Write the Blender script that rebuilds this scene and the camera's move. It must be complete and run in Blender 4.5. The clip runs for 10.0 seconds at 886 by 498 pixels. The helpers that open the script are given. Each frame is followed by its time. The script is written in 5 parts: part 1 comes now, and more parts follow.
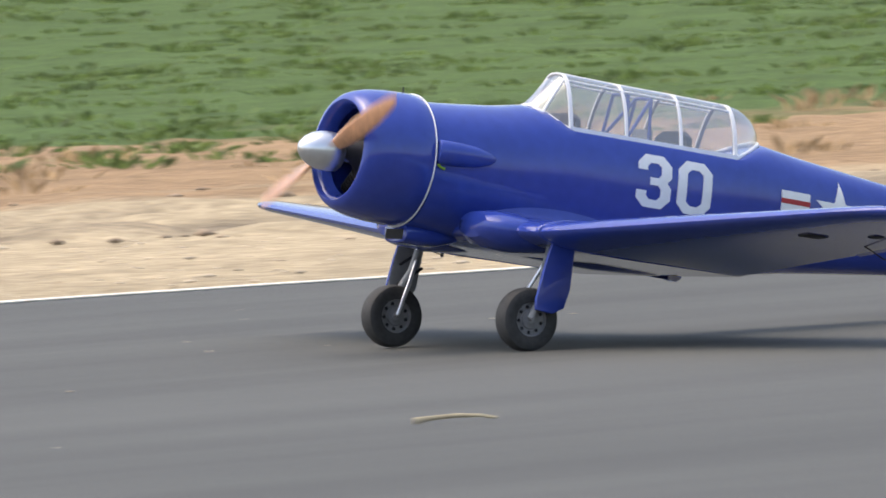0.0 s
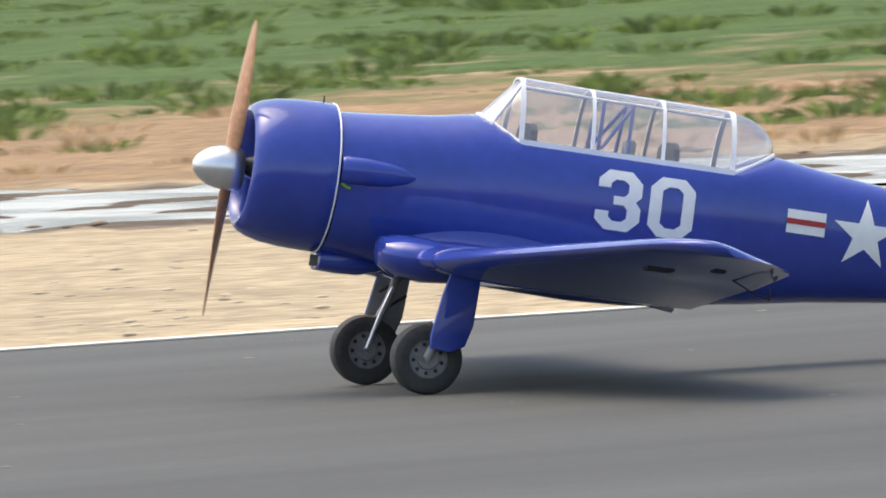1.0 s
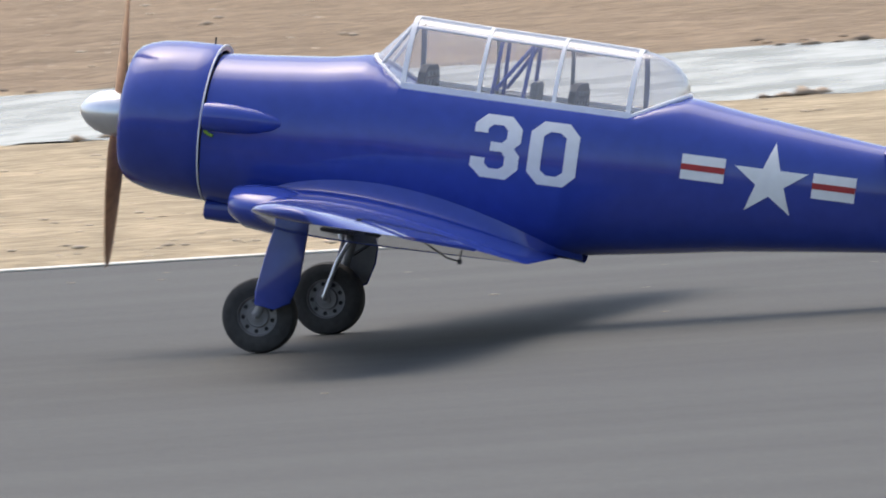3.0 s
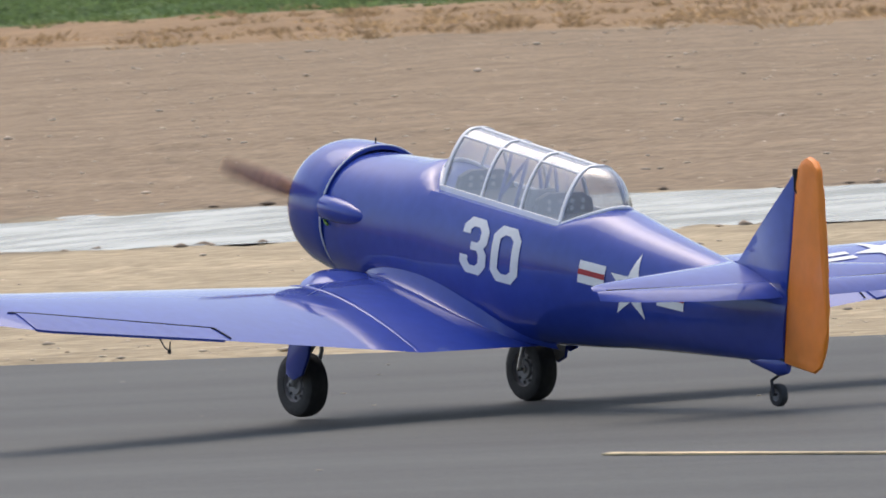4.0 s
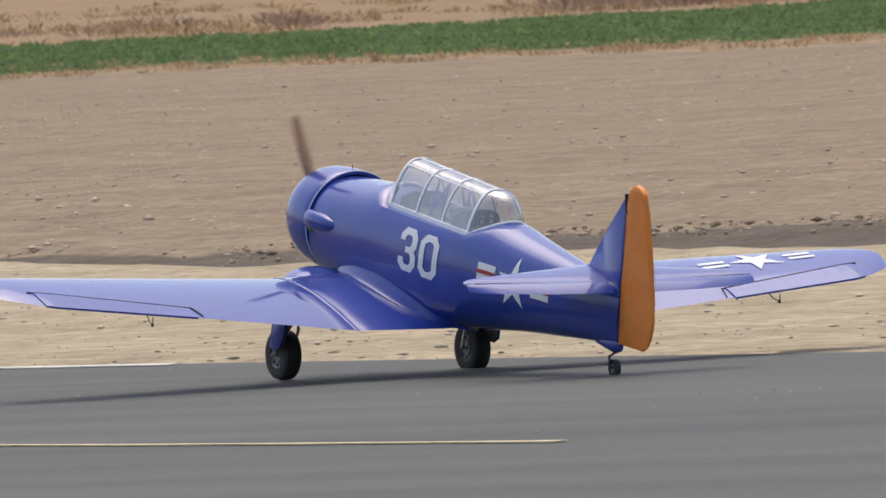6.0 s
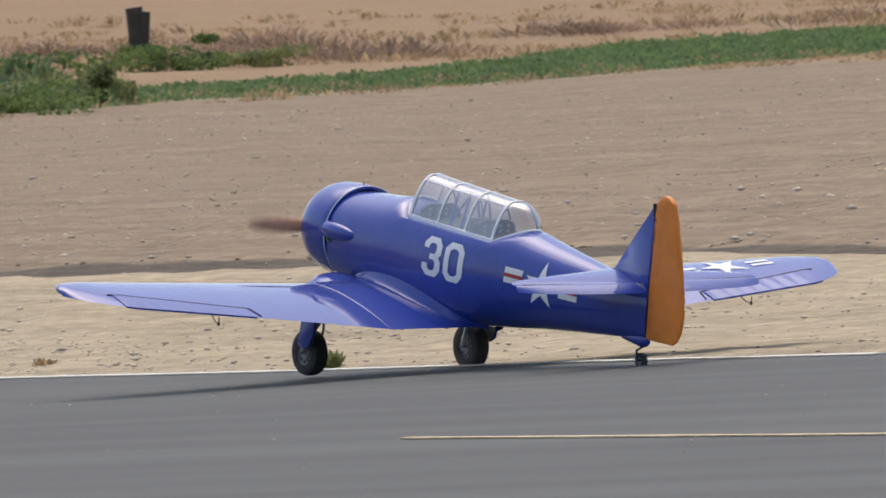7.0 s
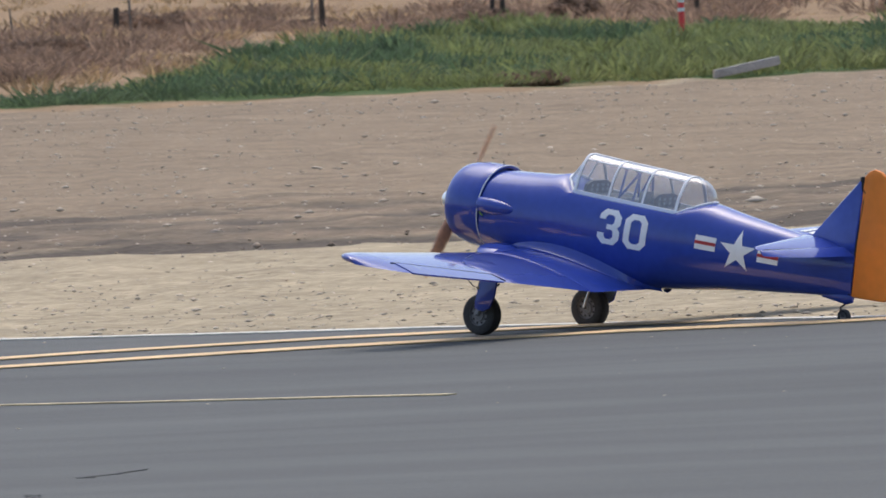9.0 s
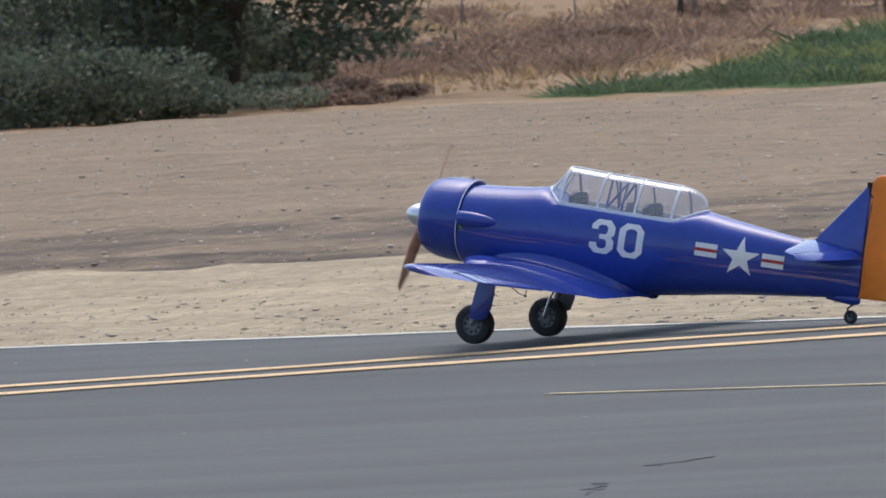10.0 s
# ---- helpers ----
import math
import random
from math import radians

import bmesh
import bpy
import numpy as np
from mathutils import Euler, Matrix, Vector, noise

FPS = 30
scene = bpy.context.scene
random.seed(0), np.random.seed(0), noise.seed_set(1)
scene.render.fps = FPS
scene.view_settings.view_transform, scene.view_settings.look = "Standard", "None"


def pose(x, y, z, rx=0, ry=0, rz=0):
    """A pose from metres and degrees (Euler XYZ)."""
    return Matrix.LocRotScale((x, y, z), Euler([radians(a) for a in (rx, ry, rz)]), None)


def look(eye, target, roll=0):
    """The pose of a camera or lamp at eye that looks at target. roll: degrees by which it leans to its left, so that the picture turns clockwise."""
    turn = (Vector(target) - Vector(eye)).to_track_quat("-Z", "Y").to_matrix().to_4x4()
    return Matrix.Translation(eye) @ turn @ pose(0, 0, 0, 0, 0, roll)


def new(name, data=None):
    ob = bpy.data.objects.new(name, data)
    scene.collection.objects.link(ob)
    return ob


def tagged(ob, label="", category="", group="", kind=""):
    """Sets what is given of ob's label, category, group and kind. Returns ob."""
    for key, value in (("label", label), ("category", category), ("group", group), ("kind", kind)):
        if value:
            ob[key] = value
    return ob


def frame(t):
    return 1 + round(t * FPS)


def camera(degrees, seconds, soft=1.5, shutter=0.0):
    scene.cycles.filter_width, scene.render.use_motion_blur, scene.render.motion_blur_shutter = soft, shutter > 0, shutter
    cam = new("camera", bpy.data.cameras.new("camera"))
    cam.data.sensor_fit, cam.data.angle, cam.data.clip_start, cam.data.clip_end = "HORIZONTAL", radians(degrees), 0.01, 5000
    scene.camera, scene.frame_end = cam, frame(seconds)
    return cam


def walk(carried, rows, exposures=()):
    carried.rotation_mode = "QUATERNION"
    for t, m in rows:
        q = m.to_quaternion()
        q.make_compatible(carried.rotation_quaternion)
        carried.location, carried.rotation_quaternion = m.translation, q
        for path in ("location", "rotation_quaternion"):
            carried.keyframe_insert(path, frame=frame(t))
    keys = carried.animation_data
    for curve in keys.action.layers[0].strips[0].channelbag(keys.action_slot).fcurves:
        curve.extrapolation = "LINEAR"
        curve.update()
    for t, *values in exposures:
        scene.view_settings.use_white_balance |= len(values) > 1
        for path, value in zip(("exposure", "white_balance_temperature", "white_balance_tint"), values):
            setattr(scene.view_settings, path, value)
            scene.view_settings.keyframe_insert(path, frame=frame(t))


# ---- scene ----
# the camera stands on the near side of the strip and pans after the model
EYE = (0.0, 0.0, 0.937)
cam = camera(4.281, 10.0, soft=1.6, shutter=0.08)
# a long lens focused on the taxiing model: the far land is a little soft
cam.data.dof.use_dof = True
cam.data.dof.focus_distance, cam.data.dof.aperture_fstop = 27.0, 78.0
# seconds, pan to the left, tilt down, lean (degrees)
PAN = [
    (0, -43.056, 1.751, 2.561), (0.5, -34.759, 1.687, 2.026), (1, -26.136, 1.824, 3.106), (1.5, -17.112, 1.700, 3.752),
    (2, -8.518, 1.923, 3.909), (2.5, 0.010, 1.942, 4.502), (2.7, 3.474, 2.232, 4.364), (3.25, 11.500, 1.930, 3.900),
    (3.8, 17.206, 1.634, 3.066), (4, 18.853, 1.488, 2.997), (4.5, 21.838, 1.479, 2.686), (5, 24.048, 1.299, 2.209),
    (5.5, 25.623, 1.322, 2.186), (5.7, 26.116, 1.314, 2.272), (6.25, 27.800, 1.230, 2.610), (6.8, 29.674, 1.149, 2.862),
    (7, 30.347, 1.170, 2.899), (7.5, 31.499, 1.299, 2.743), (8, 33.451, 1.346, 2.842), (8.5, 34.733, 1.122, 3.140),
    (9, 36.235, 1.199, 3.292), (9.5, 37.424, 1.010, 3.669), (10, 38.968, 1.093, 3.724)]
walk(cam, [(t, pose(*EYE, 0, 0, p) @ pose(0, 0, 0, 90 - d, 0, 0) @ pose(0, 0, 0, 0, 0, -r)) for t, p, d, r in PAN],
     exposures=[(0.0, 0.38, 6900, 10), (1.0, 0.38, 7000, 9), (2.5, 0.22, 6700, 10), (4.0, -0.08, 6650, 10), (5.0, -0.15, 6850, 10), (7.0, -0.22, 6600, 10), (8.5, -0.23, 6350, 9), (10.0, -0.25, 6100, 9)])

# ---- light: a bright hazy sky with a high veiled sun ----
world = bpy.data.worlds.new("sky")
scene.world = world
world.use_nodes = True
nt = world.node_tree
sky = nt.nodes.new("ShaderNodeTexSky")
sky.sky_type = "NISHITA"
sky.sun_disc = False
sky.sun_elevation, sky.sun_rotation = radians(67), radians(-35)
sky.air_density, sky.dust_density, sky.ozone_density = 1.0, 3.9, 0.8
nt.links.new(sky.outputs[0], nt.nodes["Background"].inputs[0])
nt.nodes["Background"].inputs[1].default_value = 0.24
sun = new("sun", bpy.data.lights.new("sun", "SUN"))
sun.data.energy, sun.data.angle, sun.data.color = 0.75, radians(56), (1.0, 0.95, 0.87)
SUNDIR = Vector((-math.sin(radians(35)) * math.cos(radians(67)), math.cos(radians(35)) * math.cos(radians(67)), math.sin(radians(67))))
sun.matrix_world = look(SUNDIR * 50, (0, 0, 0))


# ---- materials ----
def material(name, base, rough=0.6, metal=0.0, vary=0.12, scale=8.0, fine=60.0, bump=0.0, coat=0.0, island=0.0):
    """A principled material whose colour drifts at two scales, with fine relief."""
    m = bpy.data.materials.new(name)
    m.use_nodes = True
    n, l = m.node_tree.nodes, m.node_tree.links
    b = n["Principled BSDF"]
    b.inputs["Roughness"].default_value, b.inputs["Metallic"].default_value = rough, metal
    b.inputs["Coat Weight"].default_value = coat
    b.inputs["Coat Roughness"].default_value = 0.08
    co = n.new("ShaderNodeTexCoord")
    one, two = n.new("ShaderNodeTexNoise"), n.new("ShaderNodeTexNoise")
    one.inputs["Scale"].default_value, two.inputs["Scale"].default_value = scale, fine
    one.inputs["Detail"].default_value = two.inputs["Detail"].default_value = 4
    add = n.new("ShaderNodeMath")
    add.operation = "ADD"
    ramp = n.new("ShaderNodeMapRange")
    ramp.inputs["From Min"].default_value, ramp.inputs["From Max"].default_value = 0.7, 1.3
    ramp.inputs["To Min"].default_value, ramp.inputs["To Max"].default_value = 1 - vary, 1 + vary
    for t in (one, two):
        l.new(co.outputs["Object"], t.inputs["Vector"])
    l.new(one.outputs[0], add.inputs[0]), l.new(two.outputs[0], add.inputs[1]), l.new(add.outputs[0], ramp.inputs["Value"])
    mul = n.new("ShaderNodeVectorMath")
    mul.operation = "SCALE"
    mul.inputs[0].default_value = base
    l.new(ramp.outputs[0], mul.inputs["Scale"])
    out = mul.outputs[0]
    if island:
        geo, r2, m2 = n.new("ShaderNodeNewGeometry"), n.new("ShaderNodeMapRange"), n.new("ShaderNodeVectorMath")
        r2.inputs["To Min"].default_value, r2.inputs["To Max"].default_value = 1 - island, 1 + island
        m2.operation = "SCALE"
        l.new(geo.outputs["Random Per Island"], r2.inputs["Value"])
        l.new(out, m2.inputs[0]), l.new(r2.outputs[0], m2.inputs["Scale"])
        out = m2.outputs[0]
    l.new(out, b.inputs["Base Color"])
    if bump:
        bp = n.new("ShaderNodeBump")
        bp.inputs["Strength"].default_value, bp.inputs["Distance"].default_value = bump, 0.01
        l.new(two.outputs[0], bp.inputs["Height"]), l.new(bp.outputs[0], b.inputs["Normal"])
    return m


BLUE = material("blue_paint", (0.026, 0.056, 0.335), 0.45, 0, 0.10, 5, 40, 0.01, 1.0)
BLUE2 = material("blue_film", (0.026, 0.055, 0.33), 0.45, 0, 0.12, 9, 55, 0.02, 1.0)
WHITE = material("white_film", (0.87, 0.87, 0.84), 0.45, 0, 0.05)
RED = material("red_film", (0.42, 0.03, 0.03), 0.5)
ORANGE = material("orange_film", (0.90, 0.255, 0.02), 0.45, 0, 0.06, 14, 40, 0.05)
SILVER = material("silver_paint", (0.88, 0.88, 0.88), 0.35, 0.0, 0.06)
ALU = material("polished_aluminium", (0.80, 0.80, 0.81), 0.28, 0.9, 0.06)
GREY = material("grey_primer", (0.26, 0.27, 0.28), 0.6, 0.1, 0.15)
DARK = material("dark_metal", (0.03, 0.03, 0.035), 0.5, 0.4, 0.2)
BLACK = material("black_gap", (0.012, 0.012, 0.014), 0.8)
RUBBER = material("tyre_rubber", (0.042, 0.042, 0.042), 0.75, 0, 0.25, 30, 120, 0.2)
RIM = material("wheel_rim", (0.22, 0.22, 0.23), 0.5, 0.3, 0.2, 30)
WOOD = material("propeller_wood", (0.58, 0.29, 0.15), 0.35, 0, 0.2, 20, 80, 0, 0.4)
PANEL = material("cockpit_panel", (0.030, 0.031, 0.034), 0.6, 0, 0.2, 30)
LINE_Y = material("yellow_line_paint", (0.74, 0.51, 0.26), 0.75, 0, 0.22, 3, 30, 0.3)
DASH = material("worn_centre_line_paint", (0.60, 0.48, 0.29), 0.8, 0, 0.35, 3, 30, 0.3)
LINE_W = material("white_edge_paint", (0.72, 0.68, 0.58), 0.8, 0, 0.25, 3, 30, 0.3)
CRACK = material("crack_fill", (0.035, 0.035, 0.034), 0.9)
POST_RED = material("red_plastic", (0.75, 0.06, 0.05), 0.5)
TIMBER = material("weathered_timber", (0.20, 0.17, 0.14), 0.85, 0, 0.3, 5, 40, 0.4)
TIMBER_PALE = material("bleached_stick", (0.42, 0.36, 0.24), 0.85, 0, 0.25, 5, 40, 0.3)
PLANK = material("bleached_plank", (0.42, 0.39, 0.35), 0.85, 0, 0.25, 5, 40, 0.3)
DARKWOOD = material("dark_post_timber", (0.06, 0.05, 0.04), 0.9, 0, 0.3, 5, 40, 0.4)
LEAF = material("weed_leaves", (0.145, 0.205, 0.062), 0.65, 0, 0.25, 0.6, 6, 0, 0, 0.45)
LEAF2 = material("tall_weed_leaves", (0.23, 0.255, 0.10), 0.65, 0, 0.25, 0.5, 6, 0, 0, 0.4)
LEAF3 = material("dark_weed_leaves", (0.115, 0.165, 0.085), 0.65, 0, 0.25, 0.5, 6, 0, 0, 0.4)
STRAW = material("dry_grass", (0.42, 0.30, 0.17), 0.8, 0, 0.25, 0.5, 6, 0, 0, 0.4)
BRUSH = material("brown_brush", (0.28, 0.195, 0.14), 0.85, 0, 0.3, 0.5, 6, 0, 0, 0.4)
CROP = material("crop_leaves", (0.165, 0.235, 0.09), 0.65, 0, 0.25, 0.5, 6, 0, 0, 0.3)
# greyed and lightened, so distance haze is painted into the leaf colour
TREELEAF = material("hazy_tree_leaves", (0.125, 0.145, 0.095), 0.6, 0, 0.25, 0.8, 6, 0, 0, 0.45)
BARK = material("tree_bark", (0.10, 0.075, 0.055), 0.9, 0, 0.3, 6, 40, 0.5)
STONE = material("pale_stones", (0.56, 0.47, 0.36), 0.85, 0, 0.2, 2, 30, 0.2, 0, 0.3)
RUBBLE = material("brown_rubble", (0.27, 0.21, 0.16), 0.9, 0, 0.2, 2, 30, 0.2, 0, 0.35)
CLOD = material("earth_clods", (0.33, 0.25, 0.175), 0.9, 0, 0.25, 4, 30, 0.3, 0, 0.4)


def thin_leaf(m, share=0.4):
    """Lets light through leaves."""
    n, l = m.node_tree.nodes, m.node_tree.links
    b = n["Principled BSDF"]
    tr, mx = n.new("ShaderNodeBsdfTranslucent"), n.new("ShaderNodeMixShader")
    mx.inputs[0].default_value = share
    l.new(b.inputs["Base Color"].links[0].from_socket, tr.inputs[0])
    l.new(b.outputs[0], mx.inputs[1]), l.new(tr.outputs[0], mx.inputs[2]), l.new(mx.outputs[0], n["Material Output"].inputs[0])


for gloss in (BLUE, BLUE2):
    gloss.node_tree.nodes["Principled BSDF"].inputs["Specular IOR Level"].default_value = 0.06
    gloss.node_tree.nodes["Principled BSDF"].inputs["Specular Tint"].default_value = (0.52, 0.70, 1.0, 1)
    gloss.node_tree.nodes["Principled BSDF"].inputs["Coat Roughness"].default_value = 0.055
    gloss.node_tree.nodes["Principled BSDF"].inputs["Coat IOR"].default_value = 1.6
for leafy in (LEAF, LEAF2, LEAF3, STRAW, BRUSH, CROP, TREELEAF):
    thin_leaf(leafy, 0.5)


def glass():
    m = bpy.data.materials.new("hazy_sheen_plastic")
    m.use_nodes = True
    n, l = m.node_tree.nodes, m.node_tree.links
    n.remove(n["Principled BSDF"])
    tr, gl, df, a, b = (n.new("ShaderNode" + k) for k in ("BsdfTransparent", "BsdfGlossy", "BsdfDiffuse", "MixShader", "MixShader"))
    tr.inputs[0].default_value = (0.98, 0.98, 0.98, 1)
    gl.inputs["Roughness"].default_value = 0.06
    df.inputs[0].default_value = (0.92, 0.90, 0.90, 1)
    fr, pw, tl, hz = (n.new("ShaderNode" + k) for k in ("LayerWeight", "MapRange", "BsdfTranslucent", "MixShader"))
    fr.inputs[0].default_value = 0.4
    pw.inputs["To Min"].default_value, pw.inputs["To Max"].default_value = 0.03, 0.75
    l.new(fr.outputs["Facing"], pw.inputs[0])
    tl.inputs[0].default_value = (0.95, 0.93, 0.92, 1)
    # white share: slight haze, and sky sheen painted into the panes
    a.inputs[0].default_value = 0.21
    l.new(df.outputs[0], hz.inputs[1]), l.new(tl.outputs[0], hz.inputs[2])
    l.new(tr.outputs[0], a.inputs[1]), l.new(hz.outputs[0], a.inputs[2])
    l.new(pw.outputs[0], b.inputs[0]), l.new(a.outputs[0], b.inputs[1]), l.new(gl.outputs[0], b.inputs[2])
    l.new(b.outputs[0], n["Material Output"].inputs[0])
    return m


GLASS = glass()


def water():
    m = bpy.data.materials.new("ditch_water")
    m.use_nodes = True
    n, l = m.node_tree.nodes, m.node_tree.links
    b = n["Principled BSDF"]
    b.inputs["Roughness"].default_value = 0.22
    b.inputs["IOR"].default_value = 1.33
    silt_sheen, mp, cr = n.new("ShaderNodeTexNoise"), n.new("ShaderNodeMapping"), n.new("ShaderNodeMapRange")
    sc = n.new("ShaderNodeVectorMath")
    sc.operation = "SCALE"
    # pale base paints reflected sky into the colour; the noise mottles it with mud
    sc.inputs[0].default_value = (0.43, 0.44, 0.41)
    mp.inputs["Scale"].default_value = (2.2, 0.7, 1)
    silt_sheen.inputs["Scale"].default_value, silt_sheen.inputs["Detail"].default_value = 1.3, 8
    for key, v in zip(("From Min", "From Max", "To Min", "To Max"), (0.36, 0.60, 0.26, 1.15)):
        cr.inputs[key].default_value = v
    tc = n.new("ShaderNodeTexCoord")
    l.new(tc.outputs["Object"], mp.inputs["Vector"]), l.new(mp.outputs[0], silt_sheen.inputs["Vector"]), l.new(silt_sheen.outputs[0], cr.inputs[0])
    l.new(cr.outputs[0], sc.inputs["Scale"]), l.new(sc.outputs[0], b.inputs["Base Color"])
    co, no, bp = n.new("ShaderNodeTexCoord"), n.new("ShaderNodeTexNoise"), n.new("ShaderNodeBump")
    no.inputs["Scale"].default_value = 3.0
    no.inputs["Detail"].default_value = 3
    bp.inputs["Strength"].default_value, bp.inputs["Distance"].default_value = 0.35, 0.03
    l.new(co.outputs["Object"], no.inputs["Vector"]), l.new(no.outputs[0], bp.inputs["Height"]), l.new(bp.outputs[0], b.inputs["Normal"])
    return m


WATER = water()


def asphalt():
    m = bpy.data.materials.new("worn_asphalt")
    m.use_nodes = True
    n, l = m.node_tree.nodes, m.node_tree.links
    b = n["Principled BSDF"]
    b.inputs["Roughness"].default_value = 0.8
    co = n.new("ShaderNodeTexCoord")
    mp = n.new("ShaderNodeMapping")
    mp.inputs["Rotation"].default_value = (0, 0, radians(12))
    mp.inputs["Scale"].default_value = (0.10, 1.6, 1)
    streak, blot, grit = (n.new("ShaderNodeTexNoise") for _ in range(3))
    l.new(co.outputs["Object"], mp.inputs["Vector"]), l.new(mp.outputs[0], streak.inputs["Vector"])
    l.new(co.outputs["Object"], blot.inputs["Vector"]), l.new(co.outputs["Object"], grit.inputs["Vector"])
    streak.inputs["Scale"].default_value, streak.inputs["Detail"].default_value = 1.4, 6
    blot.inputs["Scale"].default_value, blot.inputs["Detail"].default_value = 0.35, 4
    grit.inputs["Scale"].default_value, grit.inputs["Detail"].default_value = 90, 3
    r1, r2, r3 = (n.new("ShaderNodeMapRange") for _ in range(3))
    for r, lo, hi, a, c in ((r1, 0.32, 0.68, 0.80, 1.12), (r2, 0.3, 0.7, 0.86, 1.14), (r3, 0.3, 0.7, 0.86, 1.14)):
        for k, v in zip(("From Min", "From Max", "To Min", "To Max"), (lo, hi, a, c)):
            r.inputs[k].default_value = v
    l.new(streak.outputs[0], r1.inputs[0]), l.new(blot.outputs[0], r2.inputs[0]), l.new(grit.outputs[0], r3.inputs[0])
    m1, m2 = n.new("ShaderNodeMath"), n.new("ShaderNodeMath")
    m1.operation = m2.operation = "MULTIPLY"
    l.new(r1.outputs[0], m1.inputs[0]), l.new(r2.outputs[0], m1.inputs[1])
    l.new(m1.outputs[0], m2.inputs[0]), l.new(r3.outputs[0], m2.inputs[1])
    sc = n.new("ShaderNodeVectorMath")
    sc.operation = "SCALE"
    sc.inputs[0].default_value = (0.074, 0.0765, 0.069)
    l.new(m2.outputs[0], sc.inputs["Scale"]), l.new(sc.outputs[0], b.inputs["Base Color"])
    bp = n.new("ShaderNodeBump")
    bp.inputs["Strength"].default_value, bp.inputs["Distance"].default_value = 0.5, 0.004
    l.new(grit.outputs[0], bp.inputs["Height"]), l.new(bp.outputs[0], b.inputs["Normal"])
    return m


ASPHALT = asphalt()


def soil():
    """Sand, ploughed earth, straw and green ground, blended by the sheet's own shares with ragged borders."""
    m = bpy.data.materials.new("sandy_ground")
    m.use_nodes = True
    n, l = m.node_tree.nodes, m.node_tree.links
    b = n["Principled BSDF"]
    b.inputs["Roughness"].default_value = 0.95
    b.inputs["Specular IOR Level"].default_value = 0.15
    co = n.new("ShaderNodeTexCoord")
    mp = n.new("ShaderNodeMapping")
    mp.inputs["Rotation"].default_value = (0, 0, radians(14))
    mp.inputs["Scale"].default_value = (0.12, 1.0, 1)
    l.new(co.outputs["Object"], mp.inputs["Vector"])
    rag, row, mid, grit = (n.new("ShaderNodeTexNoise") for _ in range(4))
    l.new(mp.outputs[0], row.inputs["Vector"])
    for t, s in ((rag, 0.7), (row, 0.9), (mid, 2.2), (grit, 14.0)):
        t.inputs["Scale"].default_value, t.inputs["Detail"].default_value = s, 5
        if t is not row:
            l.new(co.outputs["Object"], t.inputs["Vector"])
    last = None
    for name, col in (("sand", (0.41, 0.335, 0.22)), ("field", (0.275, 0.208, 0.138)), ("straw", (0.31, 0.21, 0.12)),
                      ("green", (0.078, 0.125, 0.038)), ("wet", (0.125, 0.10, 0.075))):
        rgb = n.new("ShaderNodeRGB")
        rgb.outputs[0].default_value = (*col, 1)
        if last is None:
            last = rgb.outputs[0]
            continue
        at = n.new("ShaderNodeAttribute")
        at.attribute_name = name
        ad, mr, mx = n.new("ShaderNodeMath"), n.new("ShaderNodeMapRange"), n.new("ShaderNodeMix")
        ad.operation = "ADD"
        l.new(at.outputs["Fac"], ad.inputs[0]), l.new((row if name == "field" else rag).outputs[0], ad.inputs[1])
        mr.inputs["From Min"].default_value, mr.inputs["From Max"].default_value = 0.88, 1.12
        mx.data_type = "RGBA"
        l.new(ad.outputs[0], mr.inputs[0]), l.new(mr.outputs[0], mx.inputs[0])
        l.new(last, mx.inputs[6]), l.new(rgb.outputs[0], mx.inputs[7])
        last = mx.outputs[2]
    prod = None
    for t, lo, hi in ((row, 0.89, 1.11), (mid, 0.84, 1.16), (grit, 0.74, 1.26)):
        mr = n.new("ShaderNodeMapRange")
        for k, v in zip(("From Min", "From Max", "To Min", "To Max"), (0.3, 0.7, lo, hi)):
            mr.inputs[k].default_value = v
        l.new(t.outputs[0], mr.inputs[0])
        if prod is None:
            prod = mr.outputs[0]
        else:
            mm = n.new("ShaderNodeMath")
            mm.operation = "MULTIPLY"
            l.new(prod, mm.inputs[0]), l.new(mr.outputs[0], mm.inputs[1])
            prod = mm.outputs[0]
    sc = n.new("ShaderNodeVectorMath")
    sc.operation = "SCALE"
    l.new(last, sc.inputs[0]), l.new(prod, sc.inputs["Scale"]), l.new(sc.outputs[0], b.inputs["Base Color"])
    bp = n.new("ShaderNodeBump")
    bp.inputs["Strength"].default_value, bp.inputs["Distance"].default_value = 0.7, 0.04
    l.new(grit.outputs[0], bp.inputs["Height"]), l.new(bp.outputs[0], b.inputs["Normal"])
    return m


SOIL = soil()


# ---- helpers for meshes ----
def part(name, bm, mat, parent, label="", m=None):
    me = bpy.data.meshes.new(name)
    bmesh.ops.recalc_face_normals(bm, faces=bm.faces)
    for f in bm.faces:
        f.smooth = True
    bm.to_mesh(me)
    bm.free()
    me.materials.append(mat)
    me.set_sharp_from_angle(angle=radians(38))
    ob = new(name, me)
    ob.parent = parent
    if m is not None:
        ob.matrix_basis = m
    if label:
        ob["label"] = label
    return ob


def loft(bm, rings, closed=True, caps=(True, True)):
    vs = [[bm.verts.new(p) for p in r] for r in rings]
    n = len(vs[0])
    for a, b in zip(vs, vs[1:]):
        for i in range(n if closed else n - 1):
            j = (i + 1) % n
            bm.faces.new((a[i], a[j], b[j], b[i]))
    if closed and caps[0]:
        bm.faces.new(vs[0][::-1])
    if closed and caps[1]:
        bm.faces.new(vs[-1])
    return bm


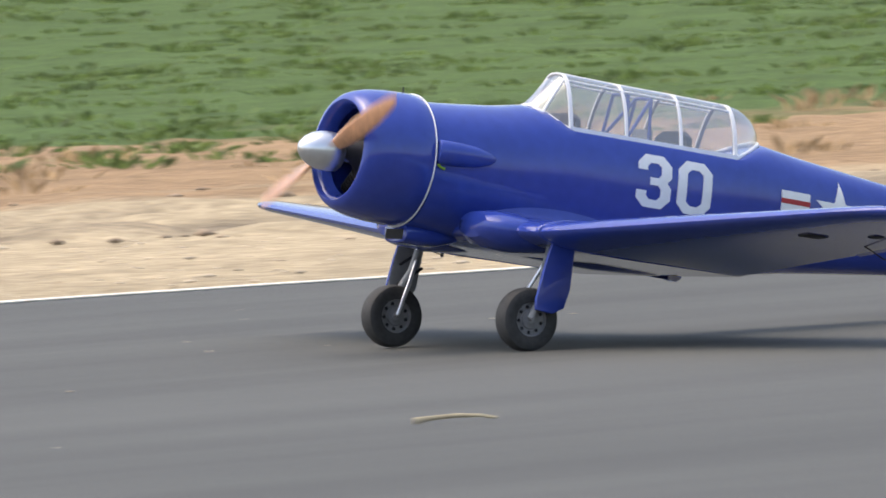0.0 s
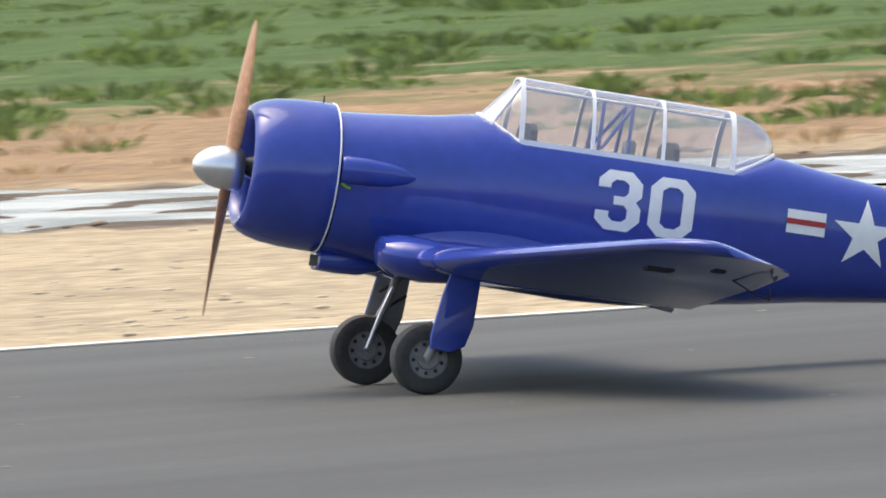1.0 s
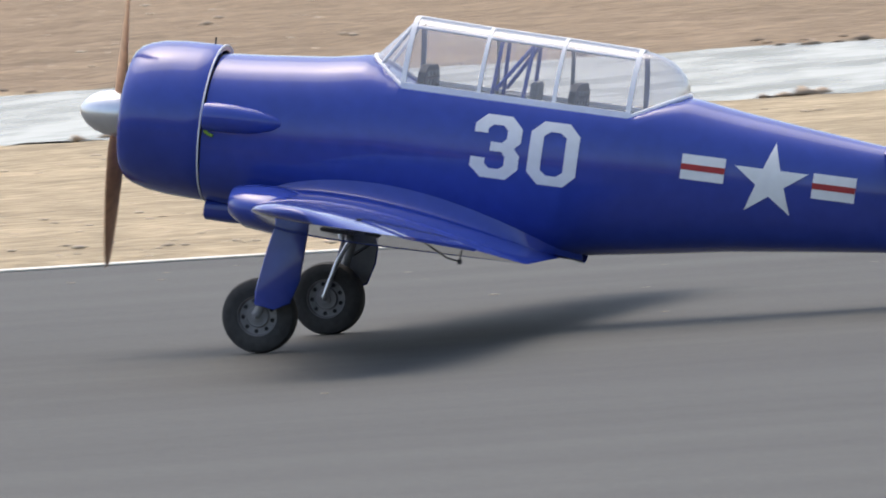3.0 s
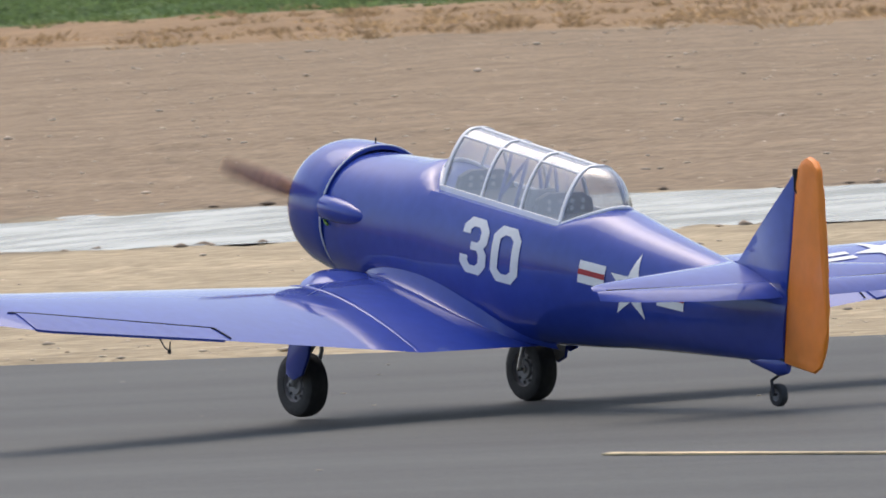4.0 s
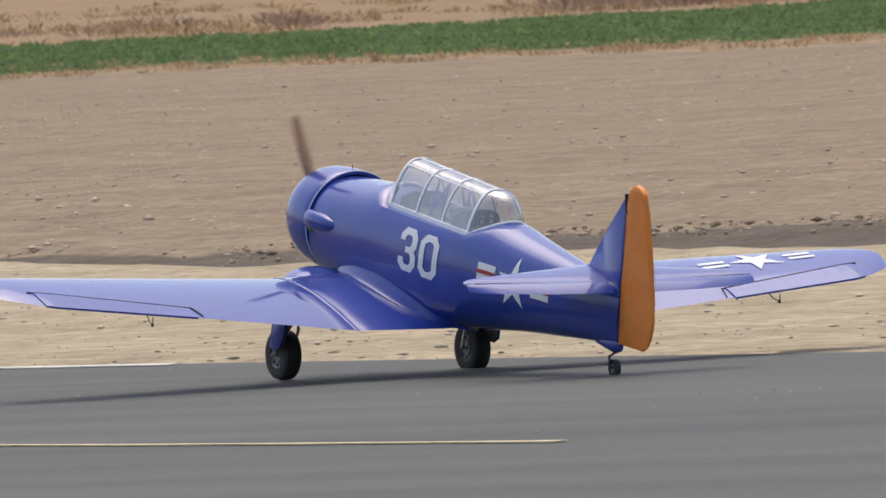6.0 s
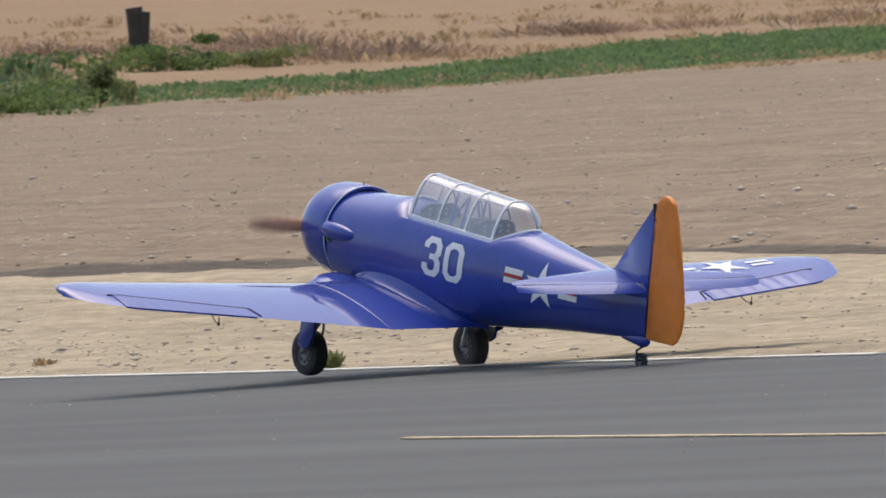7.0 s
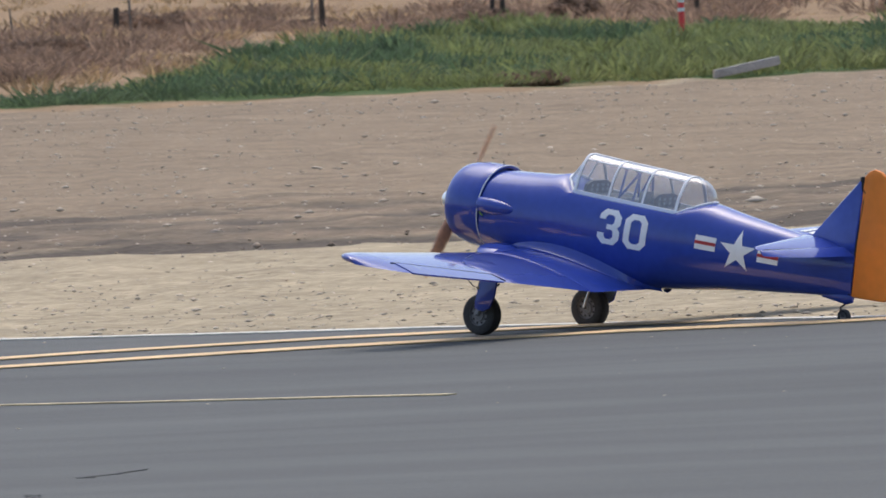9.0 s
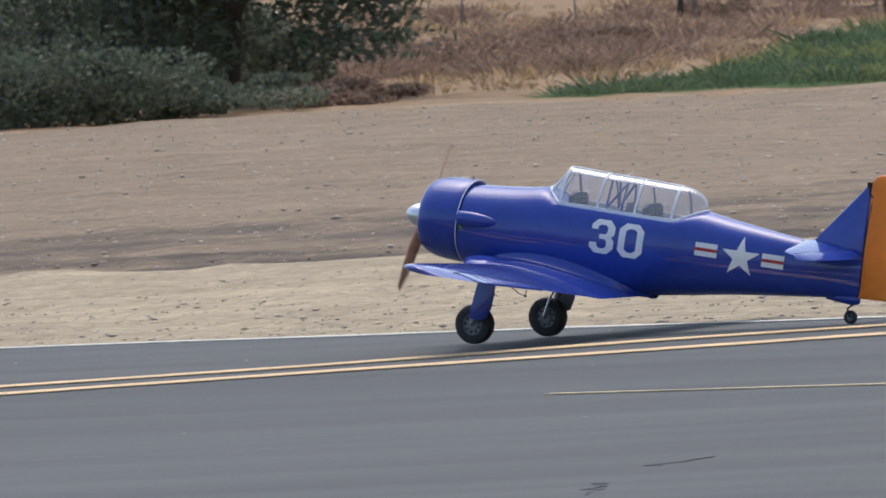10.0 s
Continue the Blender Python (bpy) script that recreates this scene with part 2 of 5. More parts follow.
def lathe(profile, n=48, cx=0.0, cz=0.0, cy=0.0, axis="x"):
    """Turns (along, radius) pairs round an axis."""
    bm = bmesh.new()
    rings = []
    for a, r in profile:
        ring = []
        for i in range(n):
            t = 2 * math.pi * i / n
            ring.append((cx + a, cy + r * math.cos(t), cz + r * math.sin(t)) if axis == "x" else (cx + r * math.cos(t), cy + a, cz + r * math.sin(t)))
        rings.append(ring)
    return loft(bm, rings)


def tube(bm, pts, r, n=8):
    pts = [Vector(p) for p in pts]
    rings = []
    for i, p in enumerate(pts):
        d = (pts[min(i + 1, len(pts) - 1)] - pts[max(i - 1, 0)]).normalized()
        u = d.cross(Vector((0, 0, 1)) if abs(d.z) < 0.9 else Vector((1, 0, 0))).normalized()
        v = d.cross(u)
        rr = r[i] if isinstance(r, (list, tuple)) else r
        rings.append([p + rr * (math.cos(2 * math.pi * k / n) * u + math.sin(2 * math.pi * k / n) * v) for k in range(n)])
    return loft(bm, rings)


def box(bm, lo, hi, bev=0.0):
    x0, y0, z0 = lo
    x1, y1, z1 = hi
    return loft(bm, [[(x0, y0, z), (x1, y0, z), (x1, y1, z), (x0, y1, z)] for z in (z0, z1)])


def slab(outline, y0, y1, taper=None):
    """A plate in the x-z plane with rounded sides; taper(x, z) gives half its thickness there."""
    bm = bmesh.new()
    n = len(outline)
    cx, cz = sum(p[0] for p in outline) / n, sum(p[1] for p in outline) / n
    mid, half = (y0 + y1) / 2, (y1 - y0) / 2
    rings = []
    for k, s in ((-1, 0.93), (-0.7, 0.985), (0, 1.0), (0.7, 0.985), (1, 0.93)):
        ring = []
        for x, z in outline:
            px, pz = cx + (x - cx) * s, cz + (z - cz) * s
            ring.append((px, mid + k * (taper(x, z) if taper else half), pz))
        rings.append(ring)
    return loft(bm, rings)


def mesh_np(name, verts, faces, mat):
    """A mesh from arrays: verts (n, 3), faces (m, 3)."""
    me = bpy.data.meshes.new(name)
    me.vertices.add(len(verts)), me.loops.add(faces.size), me.polygons.add(len(faces))
    me.vertices.foreach_set("co", np.asarray(verts, np.float32).ravel())
    me.loops.foreach_set("vertex_index", np.asarray(faces, np.int32).ravel())
    me.polygons.foreach_set("loop_start", np.arange(0, faces.size, faces.shape[1], dtype=np.int32))
    me.update(calc_edges=True)
    me.materials.append(mat)
    return new(name, me)


# ---- the lie of the land ----
def fall(x):
    """Height of the pavement along the strip: it dips to the west."""
    return np.interp(x, (-40, -27, -23, -20, -17.5, -15, -12, -9.3, -7, -3, 3, 9, 16, 30), (-0.085, -0.085, -0.084, -0.087, -0.066, -0.035, -0.010, 0.022, 0.040, 0.038, 0.031, 0.026, 0.017, 0.012))


def edge_y(x):
    """The far edge of the pavement."""
    return np.interp(x, (-60, -39, -30.3, -25.3, -22.6, -20.6, -18.6, -15.74, -13.24, -11.5, -9.1, -7.37, -3.3, 0, 9.7, 18, 32, 60), (36.4, 32.8, 31.4, 30.6, 30.1, 29.74, 29.1, 27.95, 26.9, 26.13, 25.1, 24.52, 23.8, 23.3, 21.8, 20.9, 18.6, 13.8))


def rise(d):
    """The land climbs with distance from the camera, shaped to fit its view."""
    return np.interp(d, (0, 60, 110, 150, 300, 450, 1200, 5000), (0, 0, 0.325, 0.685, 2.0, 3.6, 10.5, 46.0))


def ditch(a):
    """Distance of the ditch's near and far bank by bearing (degrees to the left of north)."""
    return (np.interp(a, (-60, -25, -2, 2, 10, 16.7, 20.2, 22.7, 24, 26.2, 28, 29.35, 32.4, 36, 39.3, 41, 60), (32, 32.3, 32, 32.6, 34.4, 37, 39.5, 40.4, 42, 45, 45.2, 48, 49.5, 50.2, 51.8, 52.7, 54)),
            np.interp(a, (-60, -25, -15, -7, -2, 2, 10, 16.7, 20, 22.8, 24, 26.2, 28.2, 29.4, 32.4, 60), (36.5, 37, 39.5, 36.3, 38.2, 39, 41, 42.9, 45.9, 46.8, 47.4, 48.3, 47, 50, 51.5, 56)))


def green_from(a):
    return np.interp(a, (-60, -45, -32, -24, -18, -12, -6, 2, 8, 19, 21.5, 23.4, 24.24, 25.8, 27.7, 28.2, 29.3, 32.05, 32.5, 34, 36.8, 38.5, 40), (44, 44, 41, 42, 46, 58, 78, 74, 90, 113, 120, 120, 122.6, 129, 132, 133, 129.5, 119, 115, 107, 102, 100, 100))


def green_to(a):
    return np.interp(a, (-60, 10, 20, 24, 24.5, 26.1, 27.7, 28.2, 29.3, 30.5, 32, 33, 35.2, 36.1, 36.8, 37.6, 38.7, 60), (600, 500, 300, 172, 158, 164, 160, 163, 159, 140, 130, 143, 147, 155, 142, 114, 100, 95))


def field_to(a):
    return np.interp(a, (-60, -12, -6, 2, 8, 15, 16.7, 19.65, 21.87, 23.45, 24.24, 26.1, 28.2, 29.3, 32.1, 33.3, 35.24, 36.4, 38.5, 39.5, 41, 60), (30, 34, 45, 58, 68, 83, 88, 95, 106, 110, 114.7, 125, 127, 128.8, 118, 110.5, 102.7, 100.5, 97.5, 100, 98.7, 98))


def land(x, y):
    """Height of the land without ditch and lumps: the strip's own fall near by; farther off a rise round the camera,
    lowered by bearing to fit its view.
    """
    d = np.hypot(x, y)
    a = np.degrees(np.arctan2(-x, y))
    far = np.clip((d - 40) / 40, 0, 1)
    tilt_fit = np.interp(a, (18.85, 21.84, 24.05, 25.6, 30.35, 31.5, 34.7, 37.4, 39), (0, 0.061, 0.072, 0.139, 0.172, 0.15, 0.108, 0.04, 0))
    return (1 - far) * fall(x) + far * (rise(d) - np.minimum(d, 600) * np.tan(np.radians(tilt_fit)))


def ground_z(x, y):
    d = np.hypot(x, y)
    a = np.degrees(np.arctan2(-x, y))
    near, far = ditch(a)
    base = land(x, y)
    hollow = np.exp(-((d - (near + far) / 2) / (0.40 * (far - near) + 0.3)) ** 4) * np.interp(a, (20.2, 22.2, 23.5, 26), (0.06, 0.0, 0.0, 0.03))
    # mud bars that stand out of the water in the eastern half
    bars = np.sin(5.2 * d + 1.5 * np.sin(1.3 * a)) * np.sin(1.4 * a + 0.8 * d) + 0.5 * np.sin(2.9 * a + 3.0 * d)
    hollow = hollow * np.clip(1 - np.interp(a, (-12, -6), (1, 0)) * np.clip(0.45 + 0.9 * bars, 0, 1), 0, 1)
    under = np.where((y < edge_y(x) + 0.02) & (y > -14) & (np.abs(x) < 58), 0.05, 0.0)
    return base - hollow * (d > 28) - under


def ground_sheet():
    # polar grid centred on the camera, finest within its view
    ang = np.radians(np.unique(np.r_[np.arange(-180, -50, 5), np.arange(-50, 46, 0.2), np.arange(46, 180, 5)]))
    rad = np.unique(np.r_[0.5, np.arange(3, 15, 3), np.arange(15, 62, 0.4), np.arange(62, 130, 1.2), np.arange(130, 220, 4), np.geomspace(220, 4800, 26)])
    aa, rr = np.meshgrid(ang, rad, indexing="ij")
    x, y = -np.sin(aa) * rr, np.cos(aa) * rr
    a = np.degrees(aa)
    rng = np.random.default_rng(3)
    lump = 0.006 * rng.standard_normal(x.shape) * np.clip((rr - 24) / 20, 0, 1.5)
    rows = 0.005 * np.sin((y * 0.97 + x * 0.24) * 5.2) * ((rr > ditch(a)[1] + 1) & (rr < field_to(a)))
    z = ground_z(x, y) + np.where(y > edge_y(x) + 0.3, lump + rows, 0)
    na, nr = x.shape
    ids = np.arange(na * nr).reshape(na, nr)
    nxt = np.roll(ids, -1, axis=0)
    faces = np.stack([ids[:, :-1], ids[:, 1:], nxt[:, 1:], nxt[:, :-1]], -1).reshape(-1, 4)
    ob = mesh_np("ground", np.stack([x, y, z], -1).reshape(-1, 3), faces, SOIL)
    near, far = ditch(a)
    s = lambda v, w: np.clip(v / w + 0.5, 0, 1)
    field = s(rr - far, 1.0) * s(field_to(a) - rr, 2.0) * np.interp(a, (-14, -8), (0, 1))
    green = (1 - 0.55 * np.interp(a, (-36, -30, -16, -10), (0, 1, 1, 0)) * s(62 - rr, 30.0)) * s(rr - green_from(a) - np.interp(a, (-18, -8, 0, 15), (2, 10, 10, 0)), np.interp(a, (-18, -8, 0, 15), (9.0, 26.0, 26.0, 5.0))) * s(green_to(a) - rr, 5.0)
    straw = np.maximum(s(rr - np.maximum(far, field_to(a)), 3.0) * 0.9, 0) * (1 - green * 0.4)
    wet = np.exp(-((rr - (near + far) / 2) / (0.55 * (far - near) + 0.15)) ** 4) * np.interp(a, (-40, -30, 20, 24, 27, 30), (0.45, 0.75, 0.75, 1.1, 1.0, 0.95))
    wet = np.maximum(wet, 0.52 * s(rr - far, 0.8) * s(far + 12 - rr, 9.0) * np.interp(a, (29, 34), (0, 1)))
    for key, v in (("field", field), ("green", green), ("straw", straw), ("wet", wet)):
        at = ob.data.attributes.new(key, "FLOAT", "POINT")
        at.data.foreach_set("value", (v * 0.98 + 0.01).astype(np.float32).ravel())
    ob.data.polygons.foreach_set("use_smooth", np.ones(len(faces), bool))
    return tagged(ob, "sandy dry ground with ploughed and green fields beyond", "ground", kind="structure")


ground_sheet()


def strip_mesh(name, xs, y0, y1, lift, mat, label, depth=0.06):
    """A band of pavement or paint between two lines y0(x), y1(x)."""
    bm = bmesh.new()
    m = 7
    rings = []
    for x in xs:
        a, b = y0(x), y1(x)
        top = [(x, a + (b - a) * k / (m - 1), float(fall(x)) + lift) for k in range(m)]
        rings.append(top + [(p[0], p[1], p[2] - depth) for p in (top[-1], top[0])])
    loft(bm, rings)
    ob = part(name, bm, mat, None)
    return tagged(ob, label, "road", kind="structure")


XS = np.arange(-58, 58.1, 0.5)
strip_mesh("road", XS, lambda x: -13.0, lambda x: float(edge_y(x)), 0.0, ASPHALT, "worn grey asphalt runway with faint tyre streaks")


def wob(x, k):
    return 0.012 * math.sin(3.1 * x + k) + 0.008 * math.sin(9.7 * x + 2 * k)


def painted(name, xs, mid, width, mat, label):
    return strip_mesh(name, xs, lambda x: mid(x) - width / 2 + 0.4 * wob(x, 1), lambda x: mid(x) + width / 2 + 0.4 * wob(x, 2), 0.004, mat, label, 0.003)


for x0, x1 in ((-50, -14.6), (-7.2, 50)):
    painted("edge_line", np.arange(x0, x1 + 0.1, 0.25), lambda x: float(edge_y(x)) - 0.10 + wob(x, 0.5), 0.09, LINE_W, "thin chalky white line along the pavement edge")


def dash_y(x):
    return float(np.interp(x, (-40, -20, -17.8, -13.44, -11.8, -10.53, -6.33, -5.7, -0.48, 0.64, 5.5, 11, 40), (31, 25.1, 24.35, 22.76, 21.92, 21.3, 19.35, 19.0, 17.93, 17.71, 16.98, 16.17, 11)))


for x0, x1 in ((-19.96, -17.79), (-13.45, -10.53), (-6.33, -3.4), (-0.48, 1.9), (10.81, 13.3), (5.53, 7.05)):
    painted("centre_line", np.arange(x0, x1 + 0.01, 0.15), dash_y, 0.045, DASH, "faded yellow painted centre line dash on asphalt")


def hold_line(name, pts, width):
    bm = bmesh.new()
    pts = [Vector((*p, 0)) for p in pts]
    fine = [pts[i].lerp(pts[i + 1], k / 12) for i in range(len(pts) - 1) for k in range(12)] + [pts[-1]]
    rings = []
    for i, p in enumerate(fine):
        d = (fine[min(i + 1, len(fine) - 1)] - fine[max(i - 1, 0)]).normalized()
        s = Vector((-d.y, d.x, 0)) * (width / 2 + 0.25 * wob(p.y * 2, 1))
        z = float(fall(p.x))
        rings.append([(*(p + s).xy, z + 0.005), (*(p - s).xy, z + 0.005), (*(p - s).xy, z + 0.002), (*(p + s).xy, z + 0.002)])
    loft(bm, rings)
    return tagged(part(name, bm, LINE_Y, None), "yellow painted taxiway line on grey asphalt", "painted line", kind="structure", group="double yellow line")


hold_line("taxi_line", [(-25.3, 22.5), (-23.9, 25.5), (-23.22, 26.57), (-22.55, 27.32), (-21.9, 27.95), (-21.4, 28.5), (-20.58, 29.0), (-19.6, 29.2), (-18.7, 28.97)], 0.24)
hold_line("taxi_line", [(-26.3, 23.0), (-24.6, 25.9), (-23.8, 27.1), (-23.03, 27.8), (-22.45, 28.75), (-21.9, 29.25), (-21.16, 29.55), (-20.6, 29.6)], 0.22)


def ditch_water():
    bm = bmesh.new()
    rings = []
    for a in np.arange(-31.5, 22.9, 0.12):
        n, f = ditch(a)
        thin = np.interp(a, (-31.5, -27), (0.05, 1))
        jn, jf = (0.8 * noise.noise((a * 1.7, 3.0 + 5 * q, 0.5)) + 0.6 * noise.noise((a * 6.1, 8.0 + 5 * q, 0.5)) for q in (0, 1))
        mid = (n + f) / 2
        lo, hi = mid - (mid - n) * thin + 0.5 * jn * thin, mid + (f - mid) * thin + 0.5 * jf * thin
        r = radians(a)
        row = []
        for d in (lo, (lo + hi) / 2, hi):
            x, y = -math.sin(r) * d, math.cos(r) * d
            row.append((x, y, float(land(x, y)) - 0.012))
        rings.append(row)
    loft(bm, rings, closed=False)
    return tagged(part("water", bm, WATER, None), "shallow ditch water with reflected sky painted into its pale colour", "water", kind="structure")


ditch_water()


# ---- the model aeroplane (x forward, y to its left, z up; it sits nose high by SIT degrees) ----
SIT = 10.5
AIR = pose(0, 0, 0.071, 0, -0.73, 0) @ pose(0, 0, -0.063) @ pose(0, 0, 0, 0, -SIT, 0)
plane = tagged(new("model_airplane"), "glossy blue radio-controlled trainer airplane with orange rudder on asphalt", "model airplane")
FX = (0.178, 0.10, 0.0, -0.078, -0.144, -0.28, -0.40, -0.535, -0.62, -0.714, -0.833, -0.953, -1.05, -1.12, -1.168)
FTOP = (0.464, 0.471, 0.482, 0.496, 0.505, 0.508, 0.508, 0.503, 0.496, 0.483, 0.470, 0.458, 0.452, 0.448, 0.44)
FBOT = (0.212, 0.205, 0.20, 0.196, 0.193, 0.190, 0.196, 0.217, 0.230, 0.246, 0.262, 0.277, 0.289, 0.297, 0.302)
FWID = (0.126, 0.130, 0.131, 0.130, 0.128, 0.127, 0.124, 0.114, 0.106, 0.096, 0.082, 0.066, 0.047, 0.030, 0.016)
EXPO = 2.25


def hull(x):
    s = lambda t: float(np.interp(-x, [-v for v in FX], t))
    return s(FTOP), s(FBOT), s(FWID)


def side_y(x, z):
    top, bot, w = hull(x)
    zc, a = (top + bot) / 2, (top - bot) / 2
    return w * max(0.0, 1 - abs((z - zc) / a) ** EXPO) ** (1 / EXPO)


def hull_ring(x, n=56, grow=0.0, cap=None):
    top, bot, w = hull(x)
    zc, a = (top + bot) / 2, (top - bot) / 2
    ring = []
    for i in range(n):
        t = 2 * math.pi * i / n
        c, s = math.cos(t), math.sin(t)
        y = (w + grow) * math.copysign(abs(c) ** (2 / EXPO), c)
        z = zc + (a + grow) * math.copysign(abs(s) ** (2 / EXPO), s)
        ring.append((x, y, min(z, cap) if cap else z))
    return ring


def fuselage():
    bm = bmesh.new()
    xs = sorted(set([round(v, 4) for v in np.linspace(0.178, -1.168, 60)] + [-0.1445, -0.1455, -0.5345, -0.5355]), reverse=True)
    rings = []
    for x in xs:
        inside = -0.62 <= x <= -0.078
        rings.append(hull_ring(x, cap=float(np.interp(-x, (0.078, 0.145, 0.534, 0.62), (0.494, 0.451, 0.451, 0.495))) if inside else None))
    loft(bm, rings)
    ob = part("fuselage", bm, BLUE, plane, m=AIR)
    # cockpit floor under the canopy
    bm = bmesh.new()
    box(bm, (-0.53, -0.078, 0.4505), (-0.15, 0.078, 0.4535))
    part("cockpit_deck", bm, PANEL, plane, "dark grey cockpit deck", AIR)
    return ob


fuselage()


def cowling():
    prof = [(0.295, 0.088), (0.314, 0.090), (0.326, 0.095), (0.330, 0.101), (0.3285, 0.1075), (0.321, 0.1145), (0.307, 0.121),
            (0.285, 0.127), (0.25, 0.131), (0.21, 0.1325), (0.184, 0.1325), (0.1815, 0.131), (0.1815, 0.124), (0.20, 0.1235), (0.280, 0.118), (0.295, 0.100)]
    bm = bmesh.new()
    rings = [[(a, r * math.cos(t), 0.3445 + r * math.sin(t)) for t in [2 * math.pi * i / 64 for i in range(64)]] for a, r in prof + prof[:1]]
    loft(bm, rings, caps=(False, False))
    bmesh.ops.remove_doubles(bm, verts=bm.verts, dist=1e-5)
    cw = part("cowling", bm, BLUE, plane, m=AIR)
    bm = bmesh.new()
    tor = [[(0.182 + 0.0016 * math.cos(q), (0.1325 + 0.0016 * math.sin(q)) * math.cos(t), 0.3445 + (0.1325 + 0.0016 * math.sin(q)) * math.sin(t))
            for t in [2 * math.pi * i / 72 for i in range(72)]] for q in [2 * math.pi * k / 8 for k in range(9)]]
    loft(bm, tor, caps=(False, False))
    part("cowl_ring", bm, SILVER, plane, "thin bright metal rim", AIR)
    # engine seen in the opening
    part("crankcase", lathe([(0.19, 0.118), (0.195, 0.118), (0.20, 0.06), (0.27, 0.05), (0.285, 0.03), (0.335, 0.012), (0.34, 0.0)], 32, cz=0.3445), DARK, plane, "dark engine crankcase", AIR)
    for k in range(9):
        t = 2 * math.pi * (k + 0.5) / 9
        bm = bmesh.new()
        c, s = math.cos(t), math.sin(t)
        for q in range(7):
            r = 0.05 + 0.009 * q
            tube(bm, [(0.25, r * c, 0.3445 + r * s), (0.25, (r + 0.004) * c, 0.3445 + (r + 0.004) * s)], 0.017, 10)
        tube(bm, [(0.25, 0.045 * c, 0.3445 + 0.045 * s), (0.25, 0.112 * c, 0.3445 + 0.112 * s)], 0.013, 10)
        part("engine_cylinder", bm, DARK, plane, m=AIR)
    # firewall face behind the cowl gap
    part("firewall", lathe([(0.1785, 0.0), (0.179, 0.12), (0.178, 0.122)], 40, cz=0.34), BLACK, plane, "dark firewall", AIR)
    bm = bmesh.new()
    tube(bm, [(0.20, 0.0, 0.474), (0.201, 0.0, 0.488)], 0.0014, 6)
    part("antenna", bm, DARK, plane, m=AIR)


cowling()


def fairings():
    for s in (1, -1):
        bm = bmesh.new()
        rings = []
        for x, r, y, z in ((0.178, 0.001, 0.126, 0.363), (0.178, 0.022, 0.126, 0.363), (0.172, 0.0245, 0.127, 0.363), (0.13, 0.0245, 0.127, 0.3635), (0.09, 0.021, 0.127, 0.364), (0.06, 0.014, 0.126, 0.3645), (0.045, 0.007, 0.125, 0.365), (0.040, 0.0008, 0.124, 0.365)):
            rings.append([(x, s * (y + 0.8 * r * math.cos(t)), z + r * math.sin(t)) for t in [2 * math.pi * i / 24 for i in range(24)]])
        loft(bm, rings)
        part("exhaust_fairing", bm, BLUE, plane, m=AIR)
        bm = bmesh.new()
        tube(bm, [(0.174, s * 0.1275, 0.338), (0.166, s * 0.1295, 0.333), (0.158, s * 0.130, 0.331)], 0.0028, 6)
        part("fuel_line", bm, material("green_tubing", (0.25, 0.42, 0.04), 0.4), plane, "bright green tubing", AIR)
    bm = bmesh.new()
    rings = []
    for x, w, lo, hi in ((0.1785, 0.040, 0.184, 0.216), (0.176, 0.045, 0.181, 0.22), (0.14, 0.046, 0.180, 0.225), (0.10, 0.044, 0.182, 0.225), (0.06, 0.036, 0.194, 0.225), (0.035, 0.02, 0.205, 0.22)):
        zc, a = (lo + hi) / 2, (hi - lo) / 2
        rings.append([(x, w * math.copysign(abs(math.cos(t)) ** 0.7, math.cos(t)), zc + a * math.copysign(abs(math.sin(t)) ** 0.7, math.sin(t))) for t in [2 * math.pi * i / 28 for i in range(28)]])
    loft(bm, rings)
    sc = part("chin_scoop", bm, BLUE, plane, m=AIR)
    # the scoop is closed; a black plate paints the shade of its mouth
    bm = bmesh.new()
    box(bm, (0.1784, -0.034, 0.188), (0.1796, 0.034, 0.208))
    part("scoop_mouth_shade", bm, BLACK, sc, "black plate painting the shade of the intake opening")


fairings()


# -- wing --
def foil(le, te, z_le, z_te, thick, y, n=22):
    ring = []
    for side in (1, -1):
        for i in range(n + 1):
            u = 0.5 * (1 - math.cos(math.pi * i / n))
            if side < 0:
                u = 1 - u
                if i in (0, n):
                    continue
            yt = 5 * (0.2969 * math.sqrt(u) - 0.126 * u - 0.3516 * u * u + 0.2843 * u ** 3 - 0.1036 * u ** 4)
            camber = 0.02 * 4 * u * (1 - u) * (le - te)
            z = z_le + (z_te - z_le) * u + camber + (yt * thick * (1.05 if side > 0 else -0.85))
            ring.append((le + (te - le) * u, y, z))
    return ring


def wing_at(y):
    y = abs(y)
    le = float(np.interp(y, (0, 0.13, 0.31, 1.12, 1.18, 1.225, 1.255, 1.27, 1.276), (0.09, 0.083, 0.034, -0.138, -0.155, -0.178, -0.205, -0.232, -0.255)))
    te = float(np.interp(y, (0, 0.31, 0.75, 1.12, 1.18, 1.225, 1.255, 1.27, 1.276), (-0.445, -0.436, -0.433, -0.407, -0.384, -0.354, -0.325, -0.30, -0.275)))
    zl = float(np.interp(y, (0, 0.31, 1.276), (0.222, 0.225, 0.307)))
    zt = float(np.interp(y, (0, 0.31, 0.75, 1.276), (0.202, 0.203, 0.249, 0.295)))
    th = float(np.interp(y, (0, 0.31, 1.0, 1.18, 1.255, 1.27, 1.276), (0.072, 0.062, 0.036, 0.030, 0.024, 0.016, 0.005)))
    return le, te, zl, zt, th


